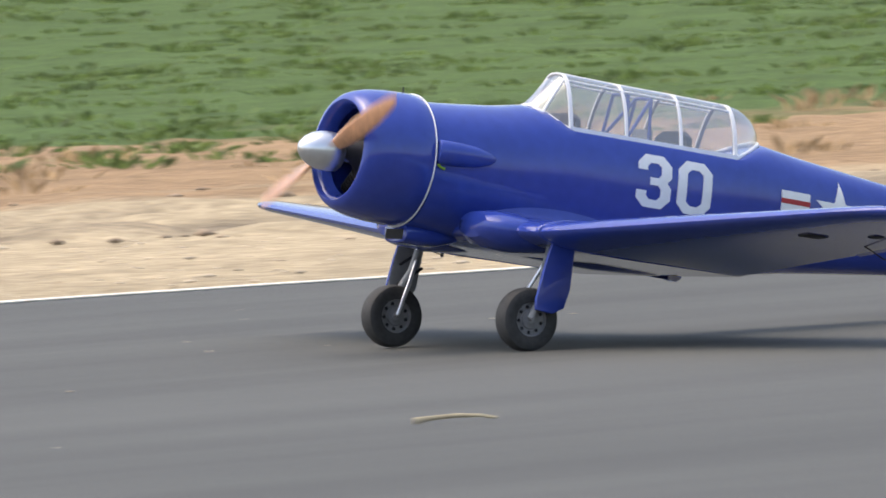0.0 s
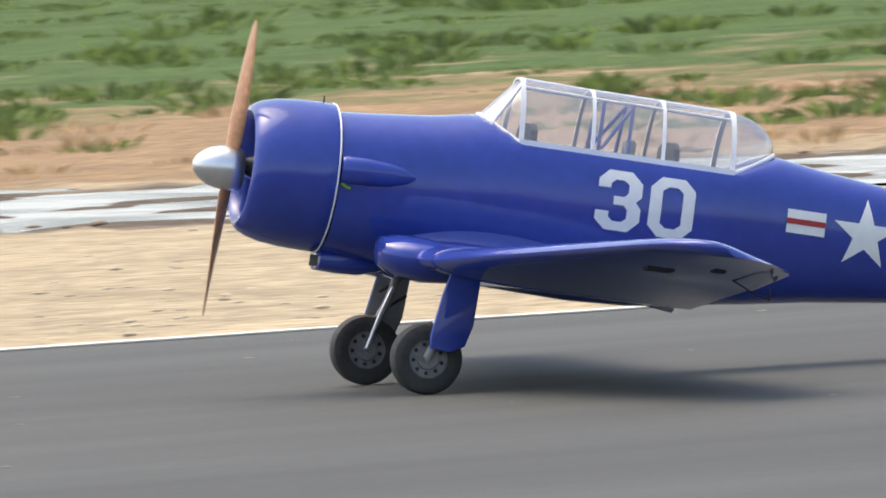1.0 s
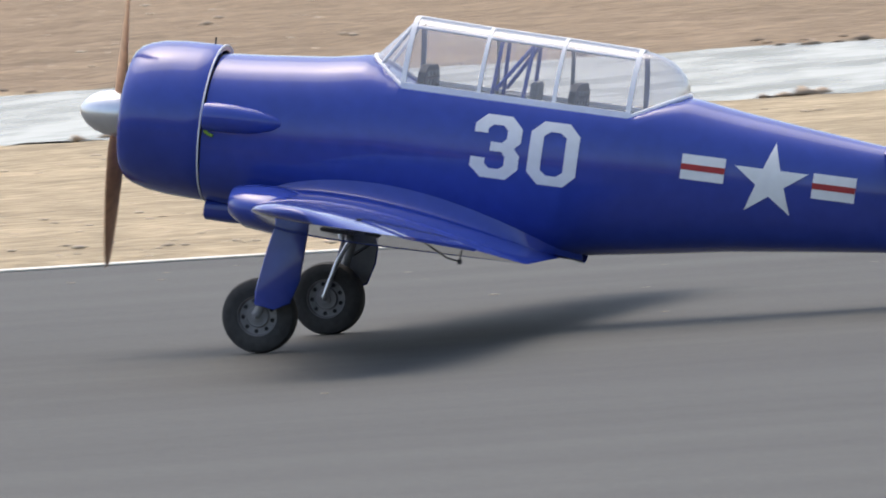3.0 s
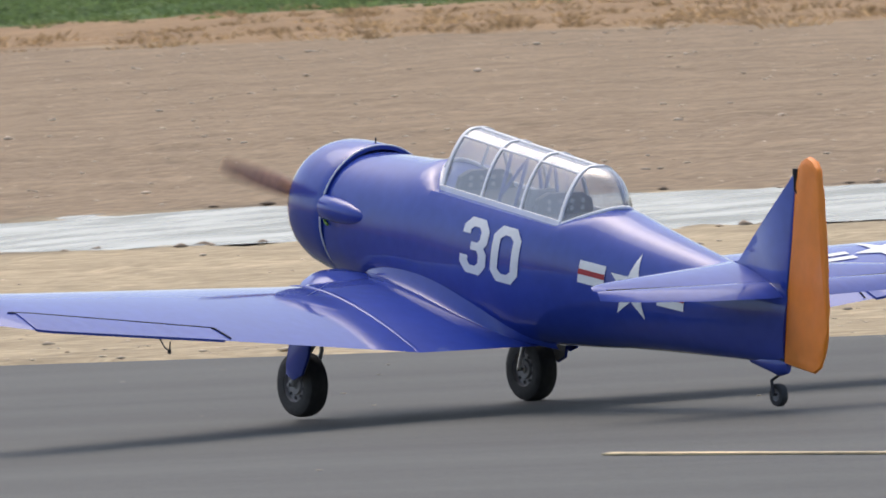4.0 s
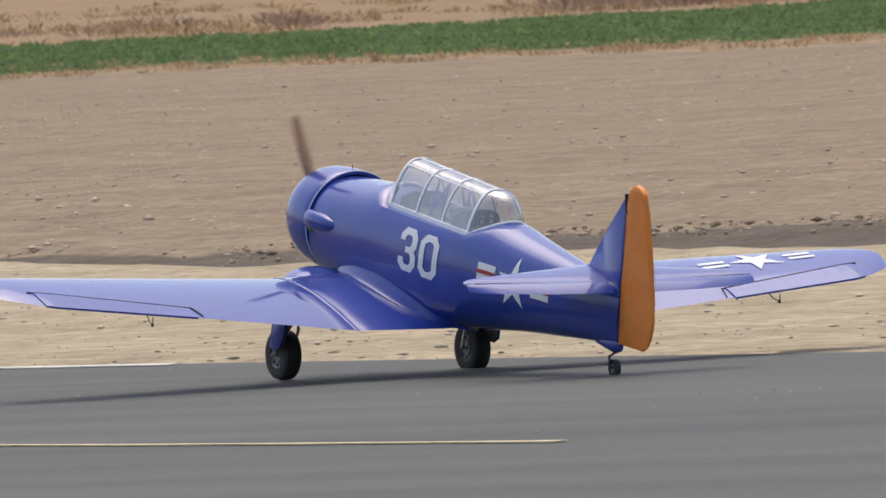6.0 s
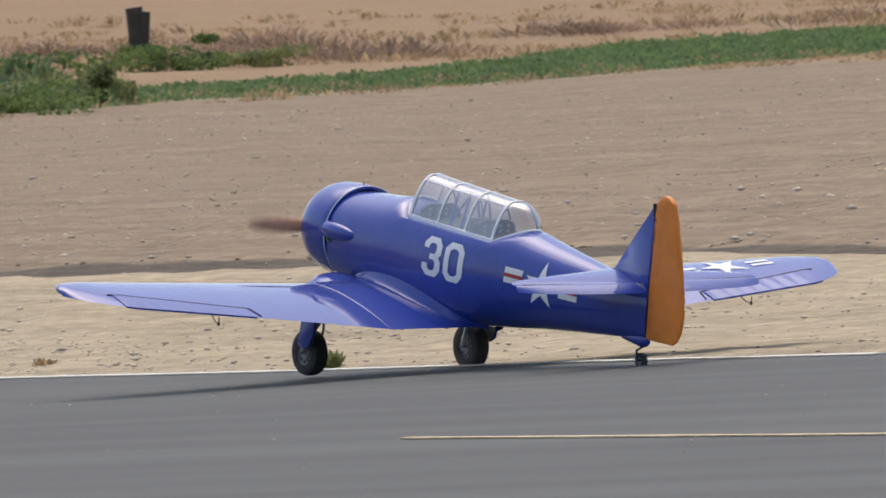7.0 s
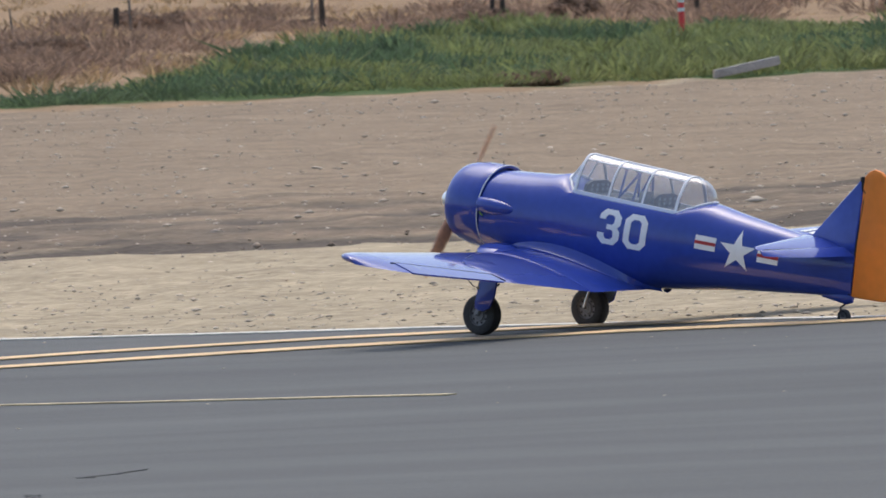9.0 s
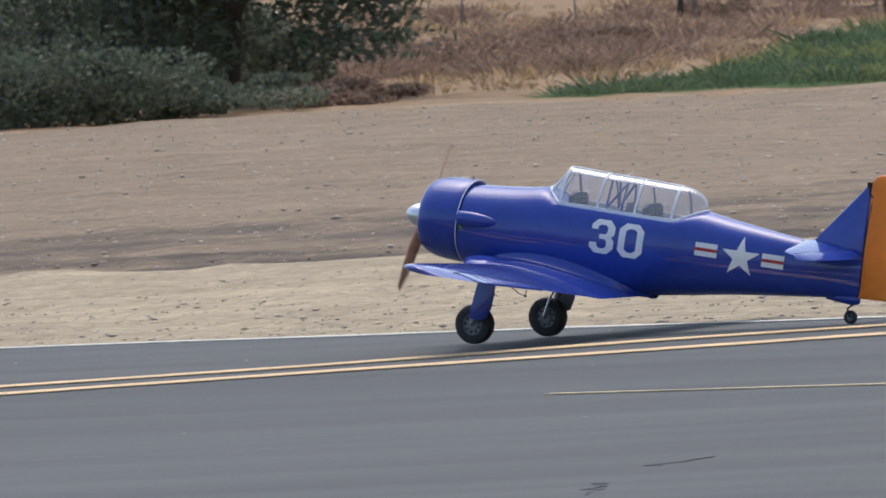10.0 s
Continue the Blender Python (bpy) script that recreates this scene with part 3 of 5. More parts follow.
def wing_top(x, y):
    le, te, zl, zt, th = wing_at(y)
    u = min(max((x - le) / (te - le), 0.001), 1)
    yt = 5 * (0.2969 * math.sqrt(u) - 0.126 * u - 0.3516 * u * u + 0.2843 * u ** 3 - 0.1036 * u ** 4)
    return zl + (zt - zl) * u + 0.02 * 4 * u * (1 - u) * (le - te) + yt * th * 1.05


def wing_under(x, y):
    le, te, zl, zt, th = wing_at(y)
    u = min(max((x - le) / (te - le), 0.001), 1)
    yt = 5 * (0.2969 * math.sqrt(u) - 0.126 * u - 0.3516 * u * u + 0.2843 * u ** 3 - 0.1036 * u ** 4)
    return zl + (zt - zl) * u + 0.02 * 4 * u * (1 - u) * (le - te) - yt * th * 0.85


bm = bmesh.new()
loft(bm, [foil(*wing_at(y), y) for y in np.linspace(-0.31, 0.31, 13)])
centre = part("wing_centre_section", bm, BLUE, plane, m=AIR)
for s in (1, -1):
    bm = bmesh.new()
    ys = list(np.linspace(0.313, 1.12, 24)) + [1.15, 1.18, 1.205, 1.225, 1.242, 1.255, 1.264, 1.27, 1.274, 1.276]
    loft(bm, [foil(*wing_at(y), s * y) for y in ys])
    wg = part("wing_panel", bm, BLUE, plane, m=AIR)
    # raised joint strip between centre section and outer panel
    bm = bmesh.new()
    rings = []
    for y, g in ((0.306, 0.0015), (0.308, 0.004), (0.316, 0.004), (0.318, 0.0015)):
        le, te, zl, zt, th = wing_at(y)
        rings.append(foil(le + g, te - g * 0.4, zl, zt, th + g * 0.9, s * y))
    loft(bm, rings)
    part("joint_strip", bm, BLUE, plane, m=AIR)
    # aileron, with its gap and ribs
    bm = bmesh.new()
    rings = []
    for k, y in enumerate(np.linspace(0.755, 1.15, 34)):
        te = wing_at(y)[1]
        hx = float(np.interp(y, (0.755, 1.15), (-0.383, -0.325)))
        rib = 0.0006 * math.cos(2 * math.pi * (k % 4) / 4)
        row = []
        for q in range(6):
            x = hx + (te - 0.002 - hx) * q / 5
            row.append((x, s * y, wing_top(x, y) + 0.0022 + rib * math.sin(math.pi * q / 5)))
        row += [(te - 0.003, s * y, wing_top(te, y) - 0.0025), (hx, s * y, wing_top(hx, y) - 0.004)]
        rings.append(row)
    loft(bm, rings)
    ail = part("aileron", bm, BLUE2, plane, m=AIR)
    bm = bmesh.new()
    pts = [(float(np.interp(y, (0.745, 1.16), (-0.380, -0.320))), s * y) for y in np.linspace(0.745, 1.165, 22)]
    pts = [(-0.424, s * 0.735)] + pts
    tube(bm, [(x, y, wing_top(x, y) + 0.0012) for x, y in pts], 0.0016, 6)
    part("aileron_gap", bm, BLACK, plane, "dark hinge gap", AIR)
    bm = bmesh.new()
    tube(bm, [(-0.37, s * 0.868, wing_under(-0.37, 0.868) + 0.002), (-0.415, s * 0.876, 0.240), (-0.437, s * 0.88, 0.237), (-0.438, s * 0.88, 0.256)], 0.0015, 6)
    tube(bm, [(-0.437, s * 0.88, 0.233), (-0.437, s * 0.88, 0.241)], 0.0035, 8)
    part("aileron_linkage", bm, DARK, plane, "dark control rod under the wing", AIR)
    # servo cover and hatch on the underside
    for x0, y0, dx, dy in ((-0.235, 0.90, 0.024, 0.018), (-0.315, 1.0, 0.011, 0.013)):
        bm = bmesh.new()
        loft(bm, [[(x, s * y, wing_under(x, abs(y)) - g) for x, y in ((x0 - dx + e, y0 - dy + e), (x0 + dx - e, y0 - dy + e), (x0 + dx - e, y0 + dy - e), (x0 - dx + e, y0 + dy - e))] for g, e in ((-0.002, 0), (0.0015, 0), (0.003, 0.002))])
        part("servo_cover", bm, PANEL, plane, "small dark cover under the wing", AIR)
    # wheel-well bulge ahead of the leading edge and wing-root fillet
    bm = bmesh.new()
    rings = []
    for x, w, h, z in ((0.105, 0.02, 0.012, 0.232), (0.098, 0.055, 0.026, 0.230), (0.07, 0.085, 0.037, 0.226), (0.02, 0.095, 0.040, 0.224), (-0.05, 0.085, 0.031, 0.222), (-0.11, 0.06, 0.022, 0.224), (-0.15, 0.03, 0.01, 0.22)):
        rings.append([(x, s * (0.165 + w * math.cos(t)), z + h * math.sin(t)) for t in [2 * math.pi * i / 28 for i in range(28)]])
    loft(bm, rings)
    part("wheel_well_fairing", bm, BLUE, plane, m=AIR)
    bm = bmesh.new()
    rings = []
    for x in np.linspace(0.07, -0.475, 26):
        u = (0.07 - x) / 0.545
        g = 0.006 + 0.036 * math.sin(math.pi * min(1, u * 0.92 + 0.04)) ** 0.8
        zt = wing_top(max(x, -0.43), 0.14) - max(0, -0.43 - x) * 0.15
        y0 = side_y(x, zt + g) - 0.006
        y1 = side_y(x, zt) + g * 0.95
        rings.append([(x, s * (y0 + (y1 - y0) * k / 6), zt + g * (1 - k / 6) ** 2.2 - 0.001) for k in range(7)] + [(x, s * (y1 - 0.006), zt - 0.004), (x, s * y0 * 0.85, zt + 0.002)])
    loft(bm, rings)
    part("wing_root_fillet", bm, BLUE, plane, m=AIR)


# -- tail --
def stab(s):
    bm = bmesh.new()
    rings = []
    for y, le, te, th in ((0.01, -0.955, -1.11, 0.026), (0.06, -0.972, -1.11, 0.024), (0.2, -1.01, -1.105, 0.019), (0.32, -1.043, -1.097, 0.014), (0.37, -1.06, -1.094, 0.011), (0.39, -1.073, -1.092, 0.007), (0.396, -1.083, -1.09, 0.003)):
        rings.append(foil(le, te, 0.448, 0.446, th, s * y, 14))
    loft(bm, rings)
    part("tailplane", bm, BLUE, plane, m=AIR)
    bm = bmesh.new()
    rings = []
    for y, le, te, th in ((0.03, -1.113, -1.178, 0.016), (0.06, -1.113, -1.182, 0.016), (0.2, -1.108, -1.170, 0.012), (0.32, -1.10, -1.148, 0.009), (0.375, -1.098, -1.126, 0.007), (0.395, -1.098, -1.112, 0.004)):
        rings.append(foil(le, te, 0.446, 0.432, th, s * y, 10))
    loft(bm, rings)
    part("elevator", bm, BLUE2, plane, m=AIR)
    bm = bmesh.new()
    tube(bm, [(-1.1118, s * 0.035, 0.4465), (-1.1068, s * 0.2, 0.4465), (-1.0985, s * 0.32, 0.4465), (-1.0955, s * 0.37, 0.4465)], 0.0026, 6)
    part("elevator_gap", bm, BLACK, plane, "dark hinge gap", AIR)


stab(1), stab(-1)
thin = lambda x, z: float(np.interp(x, (-1.35, -1.16, -1.06, -0.98), (0.0035, 0.011, 0.012, 0.004)))
part("fin", slab([(-0.97, 0.448), (-1.0, 0.468), (-1.05, 0.528), (-1.10, 0.590), (-1.145, 0.645), (-1.156, 0.660), (-1.165, 0.662), (-1.174, 0.62), (-1.170, 0.52), (-1.163, 0.40), (-1.158, 0.31), (-1.10, 0.33), (-1.0, 0.40)], -0.012, 0.012, thin), BLUE, plane, m=AIR)
RUD = [(-1.168, 0.303), (-1.20, 0.304), (-1.29, 0.309), (-1.312, 0.322), (-1.326, 0.345), (-1.332, 0.395), (-1.322, 0.455), (-1.302, 0.53), (-1.279, 0.60), (-1.259, 0.655), (-1.248, 0.682), (-1.225, 0.695), (-1.203, 0.698), (-1.182, 0.688), (-1.169, 0.672), (-1.166, 0.652), (-1.168, 0.632), (-1.182, 0.622), (-1.181, 0.58), (-1.176, 0.48), (-1.170, 0.38)]


def rudder():
    bm = slab(RUD, -0.011, 0.011, thin)
    bmesh.ops.triangulate(bm, faces=[f for f in bm.faces if len(f.verts) > 4])
    bmesh.ops.subdivide_edges(bm, edges=bm.edges[:], cuts=2, use_grid_fill=True)
    for v in bm.verts:
        v.co.y += math.copysign(0.0011, v.co.y) * math.sin((v.co.z + 0.12 * v.co.x) * 95) * (1 if abs(v.co.y) > 0.002 else 0)
    rud = part("rudder", bm, ORANGE, plane, "orange fabric-covered rudder", AIR)
    bm = bmesh.new()
    tube(bm, [(-1.161, 0, 0.31), (-1.167, 0, 0.40), (-1.173, 0, 0.52), (-1.178, 0, 0.622), (-1.166, 0, 0.63), (-1.160, 0, 0.668)], 0.0115, 10)
    part("rudder_gap", bm, BLACK, plane, "dark hinge line", AIR)
    return rud


rud = rudder()


# -- canopy --
def arch(x, z0=0.452, top=0.563, w=0.081, n=20):
    out = []
    for i in range(n + 1):
        t = math.pi * i / n
        c, s = math.cos(t), math.sin(t)
        up = abs(s) ** 0.62
        out.append((x, w * math.copysign(abs(c) ** 0.62, c) * (1 - 0.40 * up ** 1.1), z0 + (top - z0) * up))
    return out


def base_curve(x0, dx, z0, dz, n=20):
    out = []
    for i in range(n + 1):
        c = math.cos(math.pi * i / n)
        u = math.copysign(abs(c) ** 0.8, c)
        out.append((x0 + dx * (1 - u * u), 0.081 * u, z0 + dz * (1 - u * u)))
    return out


XA = (-0.145, -0.275, -0.404, -0.532)
TOPS = (0.568, 0.565, 0.564, 0.562)
front, rear = base_curve(-0.145, 0.067, 0.452, 0.043), base_curve(-0.533, -0.087, 0.452, 0.046)


def canopy():
    rings = [[tuple(Vector(a).lerp(Vector(b), k / 5)) for a, b in zip(front, arch(XA[0], top=TOPS[0]))] for k in range(6)]
    for i in range(3):
        for k in range(1, 5):
            u = k / 4
            rings.append(arch(XA[i] + (XA[i + 1] - XA[i]) * u, top=TOPS[i] + (TOPS[i + 1] - TOPS[i]) * u))
    last = arch(XA[3], top=TOPS[3])
    for k in range(1, 9):
        v = math.pi / 2 * k / 8
        rings.append([(a[0] + (b[0] - a[0]) * math.sin(v), b[1] + (a[1] - b[1]) * math.cos(v), b[2] + (a[2] - b[2]) * math.cos(v)) for a, b in zip(last, rear)])
    bm = loft(bmesh.new(), rings, closed=False)
    gl = part("canopy_glazing", bm, GLASS, plane, "clear canopy glazing with haze and sky sheen put into its colour", AIR)
    gl.visible_shadow = False
    # frames
    for i, x in enumerate(XA):
        bm = bmesh.new()
        pts = [Vector(p) for p in arch(x, top=TOPS[i])]
        ring = []
        rings = []
        for k, p in enumerate(pts):
            d = (pts[min(k + 1, 20)] - pts[max(k - 1, 0)]).normalized()
            out = d.cross(Vector((1, 0, 0))).normalized()
            if out.dot(p - Vector((x, 0, 0.47))) < 0:
                out = -out
            w = 0.0042 if i in (0, 3) else 0.0032
            rings.append([p + out * h + Vector((q, 0, 0)) for q, h in ((-w, -0.001), (w, -0.001), (w, 0.0022), (-w, 0.0022))])
        loft(bm, rings)
        part("canopy_hoop", bm, SILVER, plane, m=AIR)
        # grey inner strip paints the shade on the inside of the hoop
        bm = bmesh.new()
        loft(bm, [[p + (Vector((x, 0, 0.47)) - p).normalized() * h + Vector((q, 0, 0)) for q, h in ((-w, 0.0015), (w, 0.0015), (w, 0.0035), (-w, 0.0035))] for p in pts])
        part("hoop_shade", bm, GREY, plane, "grey strip painting shade onto a canopy hoop's inner face", AIR)
    for s in (1, -1):
        bm = bmesh.new()
        rings = []
        for p in [(-0.142, 0.0815), (-0.3, 0.082), (-0.45, 0.082), (-0.537, 0.0815)]:
            rings.append([(p[0], s * (p[1] - 0.003), 0.447), (p[0], s * (p[1] + 0.0035), 0.447), (p[0], s * (p[1] + 0.002), 0.461), (p[0], s * (p[1] - 0.003), 0.461)])
        loft(bm, rings)
        part("canopy_rail", bm, SILVER, plane, m=AIR)
        bm = bmesh.new()
        side = [arch(x, top=t)[6 if s > 0 else 14] for x, t in zip(XA, TOPS)]
        tube(bm, side, 0.0024, 8)
        part("canopy_stringer", bm, SILVER, plane, m=AIR)
    for c, nm in ((front, "windscreen_frame"), (rear, "rear_frame")):
        bm = bmesh.new()
        tube(bm, c, 0.0042, 8)
        part(nm, bm, SILVER, plane, m=AIR)
    for i in (7, 13):
        bm = bmesh.new()
        tube(bm, [front[i], arch(XA[0], top=TOPS[0])[i]], 0.0032, 8)
        part("windscreen_post", bm, SILVER, plane, m=AIR)
    bm = bmesh.new()
    tube(bm, [(XA[0], 0, TOPS[0]), (XA[1], 0, TOPS[1]), (XA[2], 0, TOPS[2]), (XA[3], 0, TOPS[3])], 0.003, 8)
    part("roof_spine", bm, SILVER, plane, m=AIR)


canopy()


def cockpit():
    for x, w, h in ((-0.165, 0.066, 0.038), (-0.425, 0.068, 0.040)):
        bm = bmesh.new()
        loft(bm, [[(x + q, -w, 0.4536), (x + q, w, 0.4536), (x + q, w * 0.9, 0.4536 + h * 0.7), (x + q, w * 0.55, 0.4536 + h), (x + q, -w * 0.55, 0.4536 + h), (x + q, -w * 0.9, 0.4536 + h * 0.7)] for q in (0, -0.012)])
        pn = part("instrument_panel", bm, PANEL, plane, "dark instrument panel with small dials", AIR)
        for y in (-0.04, -0.015, 0.012, 0.038):
            for z in (0.464, 0.478):
                part("dial", lathe([(-0.0005, 0.0), (-0.0005, 0.0048), (0.001, 0.0048), (0.001, 0.0)], 12, cx=x - 0.0133, cy=y, cz=z), GREY, pn)
    for x in (-0.352,):
        bm = bmesh.new()
        box(bm, (x - 0.012, -0.032, 0.4536), (x, 0.032, 0.487))
        box(bm, (x, -0.032, 0.4536), (x + 0.045, 0.032, 0.461))
        bmesh.ops.bevel(bm, geom=bm.edges[:], offset=0.003, segments=2, affect="EDGES")
        part("seat", bm, GREY, plane, "grey pilot seat", AIR)
    for s in (1, -1):
        y = 0.05 * s
        for a, b in (((-0.292, y, 0.4536), (-0.296, y * 0.6, 0.548)), ((-0.345, y, 0.4536), (-0.35, y * 0.6, 0.548)), ((-0.297, y, 0.466), (-0.349, y * 0.6, 0.545))):
            bm = bmesh.new()
            tube(bm, [a, b], 0.0036, 8)
            part("rollover_tube", bm, BLUE2, plane, "blue rollover frame tube", AIR)
    bm = bmesh.new()
    tube(bm, [(-0.296, 0.03, 0.548), (-0.296, -0.03, 0.548)], 0.0036, 8)
    part("rollover_cross_tube", bm, BLUE2, plane, m=AIR)
    bm = bmesh.new()
    tube(bm, [(-0.35, 0.03, 0.548), (-0.35, -0.03, 0.548)], 0.0036, 8)
    part("rollover_cross_tube", bm, BLUE2, plane, m=AIR)


cockpit()


# -- markings --
def decal(name, polys, mat, label, where, holes=()):
    bm = bmesh.new()
    for poly in polys:
        bm.faces.new([bm.verts.new((p[0], 0, p[1])) for p in poly])
    bmesh.ops.triangulate(bm, faces=bm.faces[:])
    for _ in range(3):
        bmesh.ops.subdivide_edges(bm, edges=[e for e in bm.edges if e.calc_length() > 0.012], cuts=1)
        bmesh.ops.triangulate(bm, faces=bm.faces[:])
    for v in bm.verts:
        v.co = where(v.co.x, v.co.z)
    return part(name, bm, mat, plane, label, AIR)


def on_side(s, lift=0.0014):
    return lambda x, z: (x, s * (side_y(x, z) + lift), z)


def stroke(cells, x0, x1, z0, z1):
    """Quads given on a 0..1 square, mapped to a letter's box."""
    return [[(x0 + (x1 - x0) * u, z0 + (z1 - z0) * v) for u, v in c] for c in cells]


W, C = 0.27, 0.24
ZERO = [[(0, .18), (W, .23), (W, .77), (0, .82)], [(0, .82), (W, .77), (.40, .845), (C, 1)], [(C, 1), (.40, .845), (.60, .845), (1 - C, 1)], [(1 - C, 1), (.60, .845), (1 - W, .77), (1, .82)],
        [(1, .82), (1 - W, .77), (1 - W, .23), (1, .18)], [(1, .18), (1 - W, .23), (.60, .155), (1 - C, 0)], [(1 - C, 0), (.60, .155), (.40, .155), (C, 0)], [(C, 0), (.40, .155), (W, .23), (0, .18)]]
THREE = [[(.02, .70), (.30, .70), (.30, .78), (.02, .84)], [(.02, .84), (.30, .78), (.40, .845), (.24, 1)], [(.24, 1), (.40, .845), (.60, .845), (.76, 1)], [(.76, 1), (.60, .845), (.70, .78), (1, .82)],
         [(1, .82), (.70, .78), (.70, .645), (1, .60)], [(1, .60), (.70, .645), (.62, .575), (.88, .505)], [(.38, .575), (.62, .575), (.88, .505), (.62, .43), (.38, .43)],
         [(.88, .505), (1, .40), (.70, .36), (.62, .43)], [(1, .40), (1, .18), (.70, .22), (.70, .36)], [(1, .18), (.76, 0), (.60, .155), (.70, .22)], [(.76, 0), (.24, 0), (.40, .155), (.60, .155)],
         [(.24, 0), (0, .16), (.30, .22), (.40, .155)], [(0, .16), (0, .31), (.30, .31), (.30, .22)]]


def star(cx, cz, r):
    out = []
    tips = [(cx + r * math.sin(2 * math.pi * k / 5), cz + r * math.cos(2 * math.pi * k / 5)) for k in range(5)]
    ins = [(cx + 0.382 * r * math.sin(2 * math.pi * (k + 0.5) / 5), cz + 0.382 * r * math.cos(2 * math.pi * (k + 0.5) / 5)) for k in range(5)]
    for k in range(5):
        out.append([(cx, cz), ins[k - 1], tips[k], ins[k]])
    return out


def bar(x0, x1, z0, z1):
    return [[(x0, z0), (x1, z0), (x1, z1), (x0, z1)]]


for s in (1, -1):
    first, second = ((-0.284, -0.366), (-0.381, -0.464)) if s > 0 else ((-0.464, -0.382), (-0.366, -0.284))
    decal("number_three", stroke(THREE, *first, 0.324, 0.430), WHITE, "white painted numeral 3", on_side(s))
    decal("number_zero", stroke(ZERO, *second, 0.324, 0.430), WHITE, "white painted numeral 0", on_side(s))
    decal("star_marking", star(-0.787, 0.3785, 0.065), WHITE, "white star marking", on_side(s))
    for x0, x1 in ((-0.637, -0.710), (-0.857, -0.929)):
        up = 0.004 if x0 > -0.7 else -0.001
        decal("bar_marking", bar(x0, x1, 0.361 + up, 0.403 + up), WHITE, "white bar marking with red stripe", on_side(s))
        decal("bar_stripe", bar(x0, x1, 0.377 + up, 0.387 + up), RED, "red stripe", on_side(s, 0.0022))
on_wing = lambda x, y: (x, y, wing_top(x, y) + 0.0016)
decal("wing_star_marking", star(-0.225, -0.93, 0.075), WHITE, "white star marking on the wing", on_wing)
for y0, y1 in ((-0.77, -0.845), (-1.015, -1.09)):
    for x0, x1 in ((-0.205, -0.222), (-0.234, -0.251)):
        decal("wing_bar_marking", bar(x0, x1, y0, y1), WHITE, "white bar marking on the wing", on_wing)


# -- undercarriage (in the ground's own axes: z is the height over the ground) --
HUB = 0.063
GND = Matrix.Identity(4)
TY = [(-0.021, 0.034), (-0.0225, 0.044), (-0.0225, 0.052), (-0.019, 0.0595), (-0.011, 0.0625), (0, 0.063), (0.011, 0.0625), (0.019, 0.0595), (0.0225, 0.052), (0.0225, 0.044), (0.021, 0.034)]


def wheel(name, x, y, z, r, parent):
    hub = new(name)
    hub.parent = parent
    hub.matrix_basis = pose(x, y, z)
    k = r / 0.063
    bm = bmesh.new()
    prof = [(a * k, q * k) for a, q in TY]
    rings = [[(q * math.cos(t), a, q * math.sin(t)) for t in [2 * math.pi * i / 40 for i in range(40)]] for a, q in prof + prof[:1]]
    loft(bm, rings, caps=(False, False))
    part("tyre", bm, RUBBER, hub)
    part("rim", lathe([(-0.017 * k, 0.0), (-0.018 * k, 0.018 * k), (-0.014 * k, 0.020 * k), (-0.014 * k, 0.031 * k), (-0.020 * k, 0.033 * k), (-0.020 * k, 0.0355 * k), (0.020 * k, 0.0355 * k), (0.020 * k, 0.033 * k), (0.014 * k, 0.031 * k), (0.014 * k, 0.020 * k), (0.018 * k, 0.018 * k), (0.017 * k, 0.0)], 36, axis="y"), RIM, hub)
    if r > 0.03:
        for i in range(9):
            t = 2 * math.pi * i / 9
            for q in (1, -1):
                part("wheel_hole", lathe([(0.0, 0.0), (0.0, 0.0036), (0.0012, 0.0036), (0.0012, 0.0)], 10, cx=0.0255 * math.cos(t), cy=q * 0.0145 - 0.0006, cz=0.0255 * math.sin(t), axis="y"), BLACK if q > 0 else GREY, hub)
        part("hub_cap", lathe([(-0.0195, 0.0), (-0.0195, 0.008), (0.0195, 0.008), (0.0195, 0.0)], 20, axis="y"), GREY, hub)
    return hub


LW = wheel("wheel", 0.0, 0.268, HUB, 0.063, plane)
RW = wheel("wheel", 0.0, -0.268, HUB, 0.063, plane)
